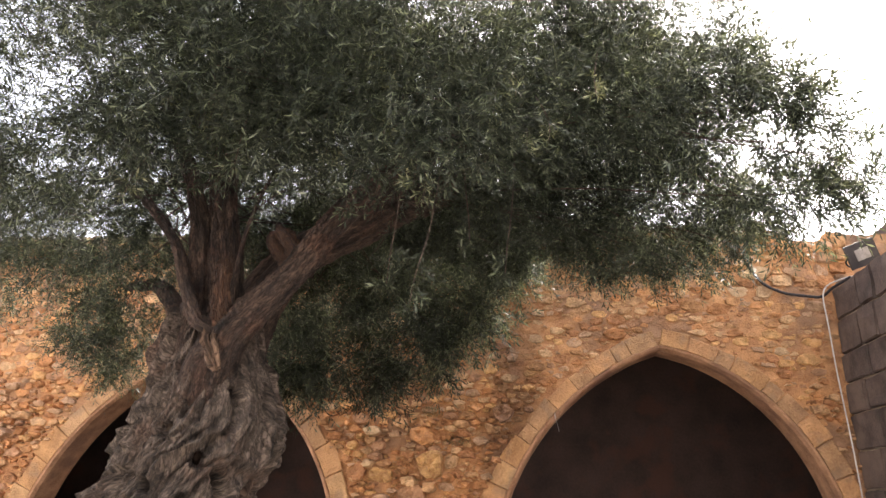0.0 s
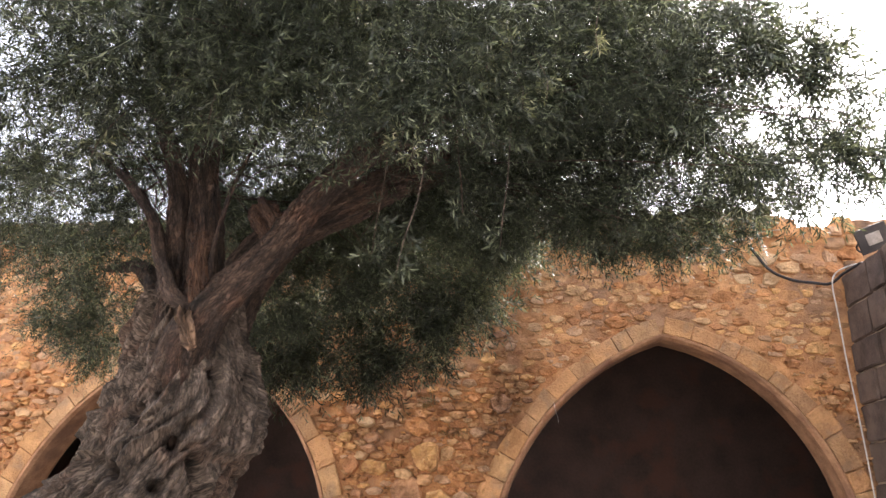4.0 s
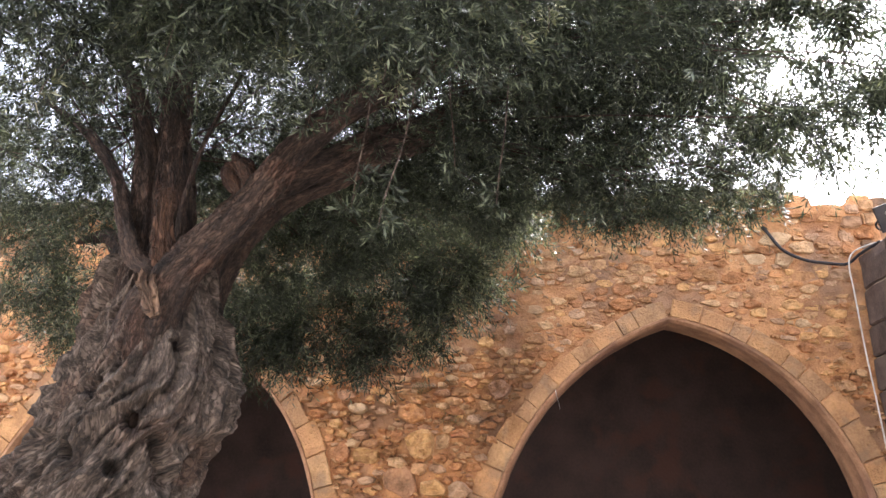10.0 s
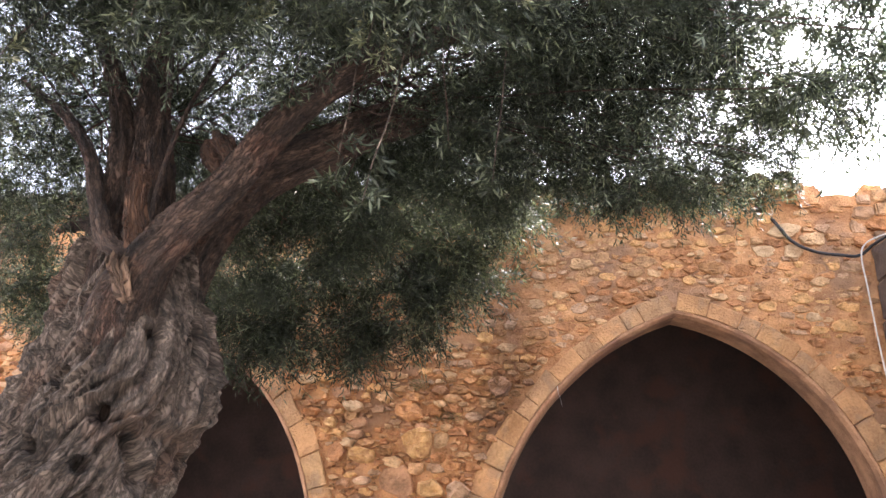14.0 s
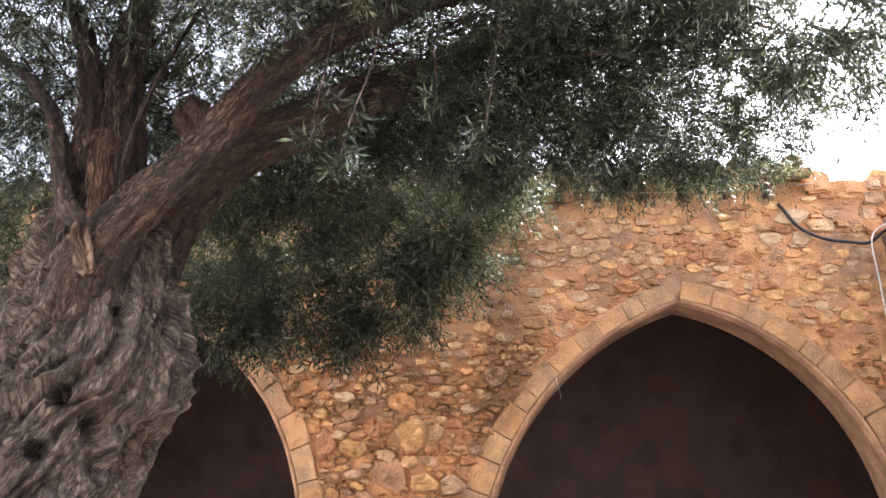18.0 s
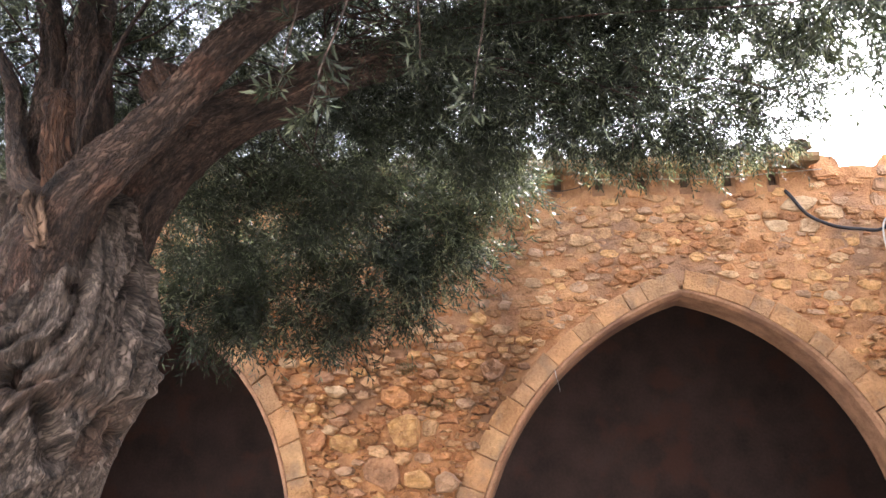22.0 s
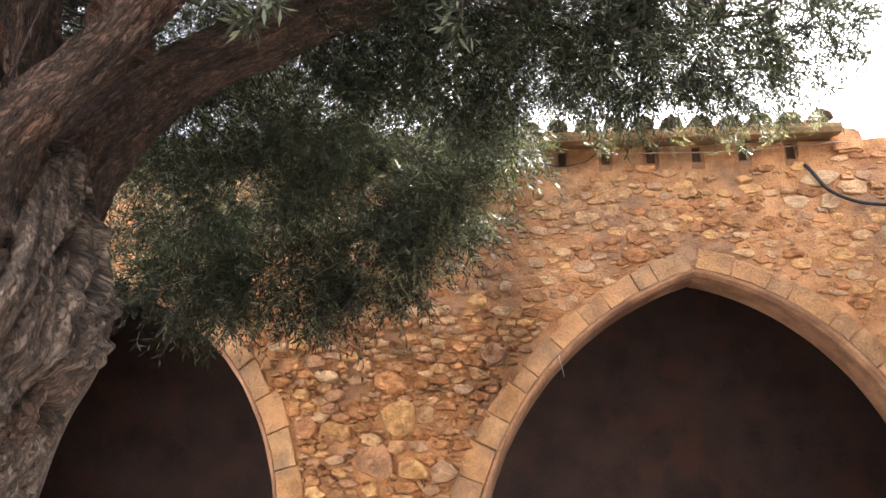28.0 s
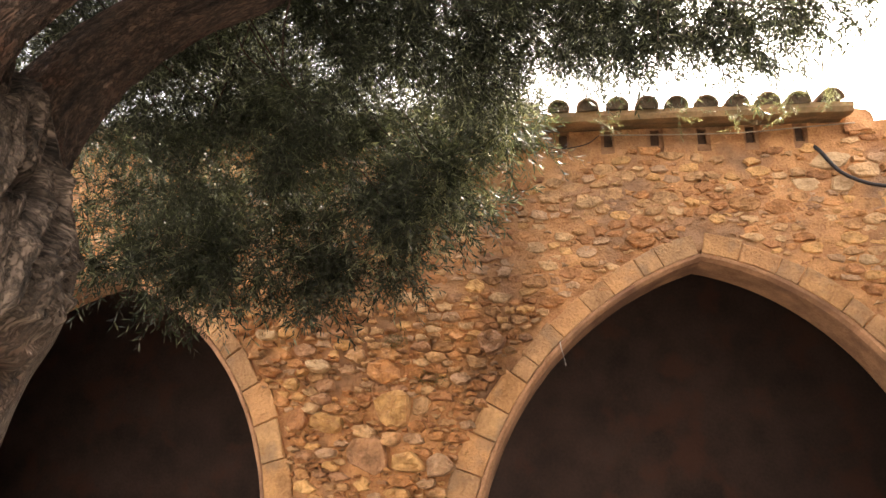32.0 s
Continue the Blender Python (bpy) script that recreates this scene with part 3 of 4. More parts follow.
# dark oval hollows of the trunk: x, y, z, reach, depth; a negative depth is a burl
HOLES = ((-1.19, -3.28, 1.945, 0.034, 0.20), (-1.345, -3.25, 2.06, 0.030, 0.18), (-1.40, -3.2, 2.04, 0.022, 0.12), (-1.28, -3.3, 2.13, 0.020, 0.10),
         (-1.55, -3.1, 1.87, 0.024, 0.10), (-1.40, -3.2, 1.82, 0.022, 0.10), (-1.25, -3.28, 1.76, 0.024, 0.10), (-1.50, -3.15, 2.16, 0.018, 0.08),
         (-1.00, -3.1, 2.30, 0.030, 0.06), (-1.09, -3.2, 2.25, 0.024, 0.07), (-1.04, -3.2, 2.02, 0.11, -0.035), (-0.97, -3.2, 1.96, 0.05, -0.02), (-1.36, -3.24, 2.36, 0.026, 0.08), (-1.62, -3.1, 2.02, 0.020, 0.08))


def gnarled_trunk(points, sides, steps):
    """Old olive wood: fluted cords above, knobbly swellings below, split by dark seams and hollows."""
    run = spline(points, steps)
    verts, grain, faces = [], [], []
    for row in run:
        cx, cy, cz, r = (float(q) for q in row)
        for k in range(sides):
            a = 2 * math.pi * k / sides
            way = Vector((math.cos(a), math.sin(a), 0))
            v = Vector((cx, cy, cz)) + way * r
            if way.y < 0.35 and cz > 1.0:
                high = min(1.0, max(0.0, (cz - 1.95) / 0.25))
                w = a - 0.9 * cz + 0.22 * noise.noise(v * 4.0)
                q = Vector((math.cos(w) * 3.0, math.sin(w) * 3.0, cz * 0.9))
                cord = min(1.0, 3.0 * abs(noise.noise(q)))
                thin = min(1.0, 2.8 * abs(noise.noise(Vector((q.x * 2.6, q.y * 2.6, cz * 2.0)))))
                hair = min(1.0, 2.6 * abs(noise.noise(Vector((q.x * 6.5, q.y * 6.5, cz * 5.0)))))
                warp = v + noise.noise_vector(v * 6.0) * 0.03
                p = Vector((warp.x * 10.0, warp.y * 10.0, warp.z * 5.5))
                knob = abs(noise.noise(p)) + 0.5 * abs(noise.noise(p * 2.1)) + 0.25 * abs(noise.noise(p * 4.3))
                pit = max(0.0, noise.noise(Vector((warp.x * 12 + 3, warp.y * 12 + 7, warp.z * 7))) - 0.22) * (1 - 0.6 * high)
                d = (0.020 * high + 0.062) * (cord - 0.62) + 0.046 * (thin - 0.60) + 0.010 * (hair - 0.6)
                d += (0.062 - 0.030 * high) * (knob - 0.44) + 0.026 * noise.noise(v * 4.2) - 0.26 * pit
                for hx, hy, hz, hr, deep in HOLES:
                    e = ((v.x - hx) ** 2 + ((v.z - hz) * 0.72) ** 2) ** 0.5 * (1 + 0.35 * noise.noise(v * 20))
                    if e < hr and way.y < 0:
                        d -= deep * (1 - (e / hr) ** 5)
                v += way * d
                v.z += 0.02 * noise.noise(v * 11)
            verts.append(v)
            grain.append((math.cos(a) * r, math.sin(a) * r, cz))
    for i in range(len(run) - 1):
        for k in range(sides):
            n = (k + 1) % sides
            faces.append((i * sides + k, i * sides + n, (i + 1) * sides + n, (i + 1) * sides + k))
    faces += [tuple(reversed(range(sides))), tuple(range((len(run) - 1) * sides, len(run) * sides))]
    tube.grain = grain
    return verts, faces


vs, fs = gnarled_trunk([(-1.72, -2.80, -0.05, 0.74), (-1.69, -2.83, 1.1, 0.51), (-1.62, -2.86, 1.4, 0.45), (-1.535, -2.88, 1.65, 0.415), (-1.435, -2.89, 1.80, 0.37), (-1.37, -2.90, 1.93, 0.37), (-1.335, -2.91, 2.05, 0.365), (-1.31, -2.92, 2.2, 0.34), (-1.325, -2.93, 2.35, 0.295), (-1.345, -2.94, 2.5, 0.265), (-1.34, -2.96, 2.62, 0.21), (-1.33, -2.97, 2.68, 0.09)], 440, 26)
part("trunk", grained(mesh_of("trunk", vs, fs, BARK, True)), tree, "thick twisted trunk with deep furrows, holes and burls")


def limb(name, rows, sides=22, steps=14, ridge=0.016, seed=1.0, mat=None, lump=0.015, label=""):
    v, f = tube(rows, sides, steps, ridge, 2.6, 0.8, seed, True, lump)
    return part(name, grained(mesh_of(name, v, f, mat or LIMB, True)), tree, label)


limb("limb", [(-1.34, -2.98, 1.95, 0.14), (-1.27, -3.10, 2.30, 0.14), (-1.14, -3.20, 2.50, 0.100), (-1.01, -3.24, 2.62, 0.078), (-0.88, -3.25, 2.74, 0.066), (-0.76, -3.25, 2.89, 0.062), (-0.65, -3.25, 3.05, 0.060), (-0.54, -3.22, 3.19, 0.058), (-0.38, -3.15, 3.36, 0.06), (0.0, -2.9, 3.7, 0.045), (0.6, -2.5, 4.0, 0.02)], 72, 22, 0.009, 2.0, None, 0.008)
limb("limb", [(-1.30, -2.85, 2.20, 0.17), (-1.27, -2.76, 2.60, 0.145), (-1.19, -2.68, 2.88, 0.130), (-1.05, -2.62, 3.09, 0.120), (-0.88, -2.60, 3.20, 0.113), (-0.70, -2.58, 3.295, 0.106), (-0.50, -2.55, 3.42, 0.098), (-0.22, -2.45, 3.58, 0.085), (0.15, -2.3, 3.9, 0.05), (0.6, -2.0, 4.1, 0.02)], 60, 20, 0.009, 5.0, None, 0.008)
limb("limb", [(-1.38, -3.05, 2.25, 0.10), (-1.375, -3.11, 2.60, 0.064), (-1.395, -3.11, 2.9, 0.054), (-1.44, -3.10, 3.15, 0.046), (-1.55, -3.08, 3.45, 0.036), (-1.72, -3.05, 3.75, 0.03), (-1.85, -2.95, 4.15, 0.015)], 36, 18, 0.008, 7.0, None, 0.008)
limb("limb", [(-1.27, -3.0, 2.25, 0.15), (-1.26, -3.04, 2.6, 0.104), (-1.285, -3.06, 2.90, 0.088), (-1.33, -3.05, 3.15, 0.076), (-1.39, -3.0, 3.45, 0.062), (-1.45, -2.9, 3.75, 0.045), (-1.4, -2.8, 4.1, 0.025)], 44, 18, 0.012, 9.0, None, 0.010)
limb("limb", [(-1.10, -3.20, 2.52, 0.03), (-1.19, -3.27, 2.51, 0.035), (-1.27, -3.27, 2.56, 0.035), (-1.33, -3.25, 2.66, 0.032), (-1.40, -3.22, 2.78, 0.030), (-1.50, -3.18, 2.98, 0.026), (-1.75, -3.1, 3.25, 0.020), (-2.1, -3.0, 3.5, 0.01)], 18, 14, 0.006, 11.0, None, 0.006)
limb("limb", [(-1.55, -2.85, 2.4, 0.08), (-1.75, -2.65, 2.78, 0.05), (-2.05, -2.4, 3.0, 0.04), (-2.5, -2.05, 3.1, 0.015)], 16, 10, 0.01, 13.0)
limb("dead_stub", [(-1.16, -3.22, 2.50, 0.046), (-1.15, -3.30, 2.62, 0.038), (-1.145, -3.34, 2.72, 0.032), (-1.14, -3.36, 2.80, 0.026), (-1.135, -3.365, 2.835, 0.006)], 34, 16, 0.014, 19.0, DEAD, 0.012, "bare reddish dead wood stub")
limb("scar", [(-1.20, -3.24, 2.54, 0.012), (-1.19, -3.295, 2.47, 0.026), (-1.155, -3.31, 2.40, 0.026), (-1.12, -3.305, 2.32, 0.008)], 34, 16, 0.018, 23.0, SCAR, 0.014, "pale bare wood where bark fell away")
limb("sucker", [(-1.10, -3.23, 2.55, 0.016), (-1.13, -3.23, 2.68, 0.015), (-1.14, -3.22, 2.82, 0.014), (-1.13, -3.20, 2.98, 0.012), (-1.09, -3.18, 3.2, 0.009), (-1.0, -3.15, 3.5, 0.005)], 8, 8, 0.0, 37.0)
limb("sawn_limb", [(-0.82, -3.19, 2.80, 0.04), (-0.86, -3.15, 2.88, 0.07), (-0.91, -3.12, 2.95, 0.072), (-0.95, -3.11, 3.00, 0.064), (-0.985, -3.10, 3.045, 0.054), (-1.0, -3.10, 3.07, 0.040), (-1.003, -3.10, 3.074, 0.006)], 34, 12, 0.020, 41.0, DEAD, 0.035, "short reddish stump of a sawn-off limb")

gen = np.random.default_rng(7)


def spray(n_leaf, length, size, bend, folded=False):
    """One twig with paired narrow leaves: verts, quads and the material index of each quad, along +x."""
    vs, fs = [], []
    for i in range(2):
        s = i * 0.9
        x, z = length * s, -bend * s * s * length
        for a in range(3):
            r = 0.0022 * (1.15 - s)
            vs.append((x, r * math.cos(a * 2.094), z + r * math.sin(a * 2.094)))
    for a in range(3):
        b = (a + 1) % 3
        fs.append((a, b, 3 + b, 3 + a))
    for i in range(n_leaf):
        s = (i + 0.8) / n_leaf
        base = Vector((length * min(s, 1), 0, -bend * s * s * length))
        turn = (i % 2) * math.pi + (i // 2) * 1.5708 + gen.uniform(-0.5, 0.5)
        out = gen.uniform(0.55, 1.05) if i < n_leaf - 1 else 0.15
        way = Vector((math.cos(out), math.sin(out) * math.cos(turn), math.sin(out) * math.sin(turn) - 0.15)).normalized()
        wide = way.cross(Vector((gen.uniform(-0.5, 0.5), gen.uniform(-0.5, 0.5), 1))).normalized()
        lift = way.cross(wide)
        L = size * gen.uniform(0.7, 1.2)
        W = L * gen.uniform(0.075, 0.108)
        o = len(vs)
        curl = gen.uniform(-0.1, 0.18) * L
        mid = base + way * L * 0.5 - lift * curl * 0.3
        tip = base + way * L - lift * curl
        vs += [tuple(base), tuple(mid + wide * W + lift * W * 0.35), tuple(tip), tuple(mid - wide * W + lift * W * 0.35)]
        if folded:
            vs.append(tuple(mid))
            fs += [(o, o + 4, o + 2, o + 1), (o, o + 3, o + 2, o + 4)]
        else:
            fs.append((o, o + 3, o + 2, o + 1))
    return np.array(vs), fs


KINDS = [spray(int(n), L, s, b, fold) for fold in (False, True) for n, L, s, b in ((18, 0.18, 0.041, 0.25), (22, 0.22, 0.045, 0.4), (16, 0.15, 0.039, 0.1), (24, 0.25, 0.043, 0.55))]


def foliage(name, rows, mat, label=""):
    """rows: (place, direction, roll, kind, scale). One mesh of many sprays."""
    allv, allf, o = [], [], 0
    for place, way, roll, kind, scale in rows:
        v, f = KINDS[kind]
        m = np.array(Vector(way).to_track_quat("X", "Z").to_matrix() @ Matrix.Rotation(roll, 3, "X"))
        allv.append(v @ m.T * scale + np.array(place))
        allf.append(np.array(f) + o)
        o += len(v)
    me = bpy.data.meshes.new(name)
    v, f = np.concatenate(allv), np.concatenate(allf)
    me.vertices.add(len(v))
    me.vertices.foreach_set("co", v.ravel())
    me.loops.add(f.size)
    me.loops.foreach_set("vertex_index", f.ravel())
    me.polygons.add(len(f))
    me.polygons.foreach_set("loop_start", np.arange(len(f)) * 4)
    me.update(calc_edges=True)
    me.materials.append(mat)
    return tagged(part(name, me, tree, label), kind="stuff")


HEART = np.array((-1.1, -2.95, 3.0))
def leafy(x, y, z, rx, ry, rz, count, droop):
    """One leafy mass of the crown: centre, reach, number of sprays, droop; with the branch that bears it."""
    rows = []
    count = int(count * (0.52 if y > -1.6 else 1.6 if x < -0.6 and z > 3.25 else 1.4 if y < -3.35 or z > 3.65 else 1.15))
    knots = gen.normal(size=(max(5, count // 24), 3))
    knots = knots / np.linalg.norm(knots, axis=1)[:, None] * gen.uniform(0.35, 1.0, (len(knots), 1)) ** 0.6
    for i in range(count):
        k = knots[gen.integers(len(knots))]
        p = k + gen.normal(size=3) * (0.12 if y > -1.6 else 0.16)
        place = np.array((x, y, z)) + p * np.array((rx, ry, rz))
        out = place - HEART
        out = out / (np.linalg.norm(out) + 1e-6)
        way = out * 0.25 + p * 0.4 + gen.normal(size=3) * 0.7 + np.array((0, 0, -droop * gen.uniform(0.2, 1.2)))
        rows.append((place, way, gen.uniform(0, 6.28), int(gen.integers(4)) + (4 if y < -3.7 and z < 4 else 0), gen.uniform(0.75, 1.15) * (1.0 if x > 1.0 and y < -3.0 else 0.76 if -3.35 < y < -1.6 else 1.26 if y > -1.6 else 0.85)))
    foliage("leaf_mass", rows, LEAF)
    start = np.array((-0.3, -2.8, 3.45)) if x > -0.7 else np.array((-1.5, -2.95, 3.25))
    if y > -1.5:
        start = np.array((-0.75, -2.55, 3.35))
    start = start + np.array((gen.uniform(-0.25, 0.25), gen.uniform(-0.05, 0.05), gen.uniform(-0.1, 0.2)))
    mid = (start + np.array((x, y, z))) / 2 + np.array((*gen.uniform(-0.12, 0.12, 2), gen.uniform(0.0, 0.25)))
    v, f = tube([(*start, 0.0045), (*(start * 0.7 + mid * 0.3 + gen.uniform(-0.05, 0.05, 3)), 0.004), (*mid, 0.0035), (*(mid * 0.4 + np.array((x, y, z)) * 0.6 + gen.uniform(-0.07, 0.07, 3)), 0.003), (x, y, z, 0.0025), (x + rx * 0.5, y, z - rz * 0.3, 0.002)], 6, 5)
    part("branch", grained(mesh_of("branch", v, f, LIMB, True)), tree)


# low clump before the wall
leafy(-1.15, -1.00, 2.76, 0.55, 0.36, 0.24, 760, 0.4)
leafy(-0.66, -1.05, 2.90, 0.42, 0.36, 0.26, 660, 0.4)
leafy(-0.27, -1.10, 3.12, 0.32, 0.34, 0.25, 480, 0.5)
leafy(-0.75, -1.30, 3.20, 0.56, 0.40, 0.22, 480, 0.4)
leafy(-1.66, -1.10, 2.90, 0.46, 0.38, 0.25, 640, 0.5)
leafy(-1.74, -1.30, 2.66, 0.34, 0.30, 0.18, 330, 0.5)
leafy(-0.30, -1.20, 3.52, 0.62, 0.40, 0.22, 640, 0.4)
leafy(-0.95, -1.50, 3.46, 0.56, 0.40, 0.22, 640, 0.4)
leafy(0.02, -1.45, 3.60, 0.34, 0.40, 0.18, 260, 0.4)
leafy(-1.30, -1.25, 3.02, 0.46, 0.34, 0.20, 420, 0.4)
# behind the fork
leafy(-0.42, -2.20, 3.44, 0.30, 0.24, 0.13, 300, 0.3)
leafy(-0.70, -1.95, 3.20, 0.40, 0.30, 0.14, 190, 0.4)
leafy(-0.20, -1.95, 3.28, 0.40, 0.30, 0.18, 240, 0.4)
leafy(0.20, -2.05, 3.42, 0.36, 0.32, 0.20, 280, 0.5)
# unseen outer crown above the path, added to shade the leaves below
leafy(-1.20, -4.60, 4.25, 1.10, 0.60, 0.40, 1300, 0.3)
leafy(0.30, -4.35, 4.40, 0.90, 0.60, 0.40, 1300, 0.3)
leafy(-2.50, -4.10, 4.20, 0.90, 0.70, 0.40, 700, 0.3)
leafy(-1.60, -3.70, 4.85, 0.95, 0.70, 0.30, 900, 0.2)
leafy(-0.10, -3.60, 4.90, 0.95, 0.70, 0.30, 900, 0.2)
leafy(-2.60, -3.20, 4.75, 0.80, 0.70, 0.35, 700, 0.2)
# top of the crown
leafy(1.30, -2.70, 4.05, 0.45, 0.50, 0.36, 560, 0.6)
leafy(-0.90, -2.90, 4.05, 0.90, 0.80, 0.45, 1400, 0.2)
leafy(0.30, -2.40, 4.25, 0.80, 0.80, 0.50, 1800, 0.3)
leafy(-1.60, -2.80, 4.60, 1.00, 0.90, 0.45, 850, 0.2)
leafy(-0.20, -3.10, 4.45, 0.90, 0.70, 0.40, 1200, 0.2)
leafy(0.90, -2.90, 4.50, 0.65, 0.60, 0.35, 1500, 0.3)
leafy(0.75, -2.85, 4.12, 0.42, 0.40, 0.26, 520, 0.4)
# fringe towards the side wall
leafy(0.30, -2.55, 3.26, 0.36, 0.35, 0.22, 230, 0.4)
leafy(0.75, -2.62, 3.20, 0.38, 0.35, 0.23, 280, 0.6)
leafy(1.12, -2.65, 3.21, 0.36, 0.35, 0.23, 240, 0.6)
leafy(1.40, -2.66, 3.34, 0.30, 0.33, 0.26, 190, 0.8)
leafy(1.18, -3.15, 3.24, 0.20, 0.22, 0.22, 120, 0.9)
leafy(1.28, -3.15, 3.86, 0.22, 0.24, 0.26, 130, 0.7)
leafy(1.46, -3.20, 3.62, 0.20, 0.22, 0.24, 140, 0.9)
leafy(1.60, -3.20, 3.42, 0.18, 0.20, 0.22, 110, 0.9)
leafy(1.50, -3.20, 3.16, 0.18, 0.20, 0.15, 80, 1.0)
leafy(1.74, -3.20, 3.32, 0.14, 0.18, 0.18, 60, 0.9)
# curtain of hanging shoots before the eave
leafy(0.35, -2.10, 3.46, 0.30, 0.30, 0.32, 260, 1.1)
leafy(0.75, -2.10, 3.46, 0.30, 0.30, 0.32, 270, 1.1)
leafy(0.86, -2.55, 3.58, 0.38, 0.28, 0.18, 300, 0.6)
leafy(1.12, -2.12, 3.50, 0.28, 0.30, 0.32, 300, 1.1)
leafy(1.45, -2.15, 3.62, 0.20, 0.28, 0.28, 110, 1.1)
leafy(0.45, -2.00, 3.48, 0.50, 0.35, 0.18, 230, 0.3)
leafy(0.50, -2.10, 3.72, 0.50, 0.45, 0.28, 340, 0.5)
leafy(1.15, -2.30, 3.80, 0.45, 0.45, 0.28, 300, 0.5)
leafy(0.80, -2.70, 3.85, 0.60, 0.55, 0.40, 650, 0.6)
leafy(0.60, -3.30, 3.66, 0.50, 0.45, 0.32, 470, 0.5)
# far side of the fork
leafy(-2.75, -2.20, 3.52, 0.50, 0.40, 0.30, 420, 0.4)
leafy(-0.85, -2.30, 3.80, 0.42, 0.35, 0.26, 300, 0.4)
leafy(-2.30, -2.20, 3.05, 0.50, 0.45, 0.28, 300, 0.6)
leafy(-3.15, -1.95, 3.10, 0.50, 0.45, 0.30, 260, 0.7)
leafy(-3.10, -2.70, 3.50, 0.55, 0.50, 0.40, 460, 0.5)
leafy(-2.68, -1.86, 2.74, 0.42, 0.38, 0.26, 640, 0.6)
leafy(-2.40, -2.90, 3.30, 0.60, 0.60, 0.45, 560, 0.5)
leafy(-1.90, -2.50, 3.45, 0.50, 0.45, 0.40, 620, 0.5)
leafy(-2.00, -2.90, 3.80, 0.55, 0.40, 0.35, 450, 0.4)
leafy(-1.90, -1.70, 3.40, 0.60, 0.55, 0.42, 620, 0.6)
# middle of the crown
leafy(-1.05, -1.70, 3.00, 0.46, 0.32, 0.16, 240, 0.4)
leafy(-1.35, -1.90, 2.90, 0.35, 0.35, 0.20, 300, 0.4)
leafy(0.20, -2.45, 3.58, 0.50, 0.40, 0.28, 460, 0.5)
leafy(0.10, -3.00, 3.50, 0.45, 0.38, 0.28, 470, 0.5)
leafy(-0.20, -3.85, 3.38, 0.60, 0.40, 0.36, 1000, 0.4)
leafy(-0.95, -4.05, 3.42, 0.65, 0.40, 0.38, 1000, 0.4)
leafy(-1.75, -3.80, 3.36, 0.60, 0.50, 0.40, 640, 0.4)
leafy(-1.55, -2.30, 3.95, 0.50, 0.40, 0.30, 330, 0.4)
leafy(-0.75, -1.90, 3.62, 0.60, 0.50, 0.36, 780, 0.5)
leafy(-1.35, -1.75, 3.55, 0.50, 0.45, 0.40, 760, 0.5)
leafy(-1.35, -2.30, 3.55, 0.45, 0.35, 0.40, 640, 0.4)
leafy(-0.45, -2.35, 3.72, 0.50, 0.40, 0.32, 720, 0.4)
leafy(-0.20, -2.00, 3.52, 0.50, 0.45, 0.30, 540, 0.5)
leafy(-1.00, -3.60, 3.90, 0.80, 0.60, 0.40, 1300, 0.3)
leafy(0.45, -2.60, 3.92, 0.40, 0.40, 0.24, 480, 0.4)
leafy(0.95, -2.70, 3.78, 0.36, 0.36, 0.26, 420, 0.5)
leafy(-0.35, -2.70, 4.02, 0.46, 0.40, 0.24, 480, 0.4)
leafy(-0.85, -2.60, 4.30, 0.50, 0.40, 0.24, 460, 0.4)
leafy(0.00, -2.45, 3.26, 0.26, 0.28, 0.16, 200, 0.5)
leafy(0.78, -2.45, 3.30, 0.34, 0.28, 0.18, 90, 0.6)
leafy(1.00, -2.55, 3.10, 0.30, 0.26, 0.13, 46, 1.0)
leafy(1.28, -2.40, 3.20, 0.26, 0.26, 0.15, 40, 1.0)
leafy(-2.10, -1.30, 2.80, 0.26, 0.26, 0.22, 170, 0.5)
leafy(-0.24, -1.15, 3.14, 0.24, 0.26, 0.22, 260, 0.5)
leafy(-0.40, -1.15, 2.86, 0.22, 0.24, 0.18, 200, 0.5)
leafy(0.20, -1.70, 3.44, 0.24, 0.24, 0.14, 130, 0.7)

# yellow-green shoots, sunlight put into their colour, and single sprigs that hang free
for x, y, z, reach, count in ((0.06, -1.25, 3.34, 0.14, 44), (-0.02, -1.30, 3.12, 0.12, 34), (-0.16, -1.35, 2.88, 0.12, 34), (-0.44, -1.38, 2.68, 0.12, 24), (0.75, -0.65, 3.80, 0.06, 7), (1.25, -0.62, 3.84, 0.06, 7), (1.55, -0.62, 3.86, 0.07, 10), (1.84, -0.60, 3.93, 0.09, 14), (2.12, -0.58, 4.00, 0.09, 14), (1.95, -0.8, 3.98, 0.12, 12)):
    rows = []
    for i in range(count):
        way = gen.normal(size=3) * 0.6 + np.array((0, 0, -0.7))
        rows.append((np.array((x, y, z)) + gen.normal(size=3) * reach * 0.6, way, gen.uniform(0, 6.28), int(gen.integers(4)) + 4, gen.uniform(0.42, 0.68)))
    foliage("young_shoot", rows, LIT_LEAF, "yellow-green olive shoots coloured as if sunlit")
KINDS += [spray(11, 0.055, 0.052, 0.2, True), spray(9, 0.05, 0.046, 0.1, True)]
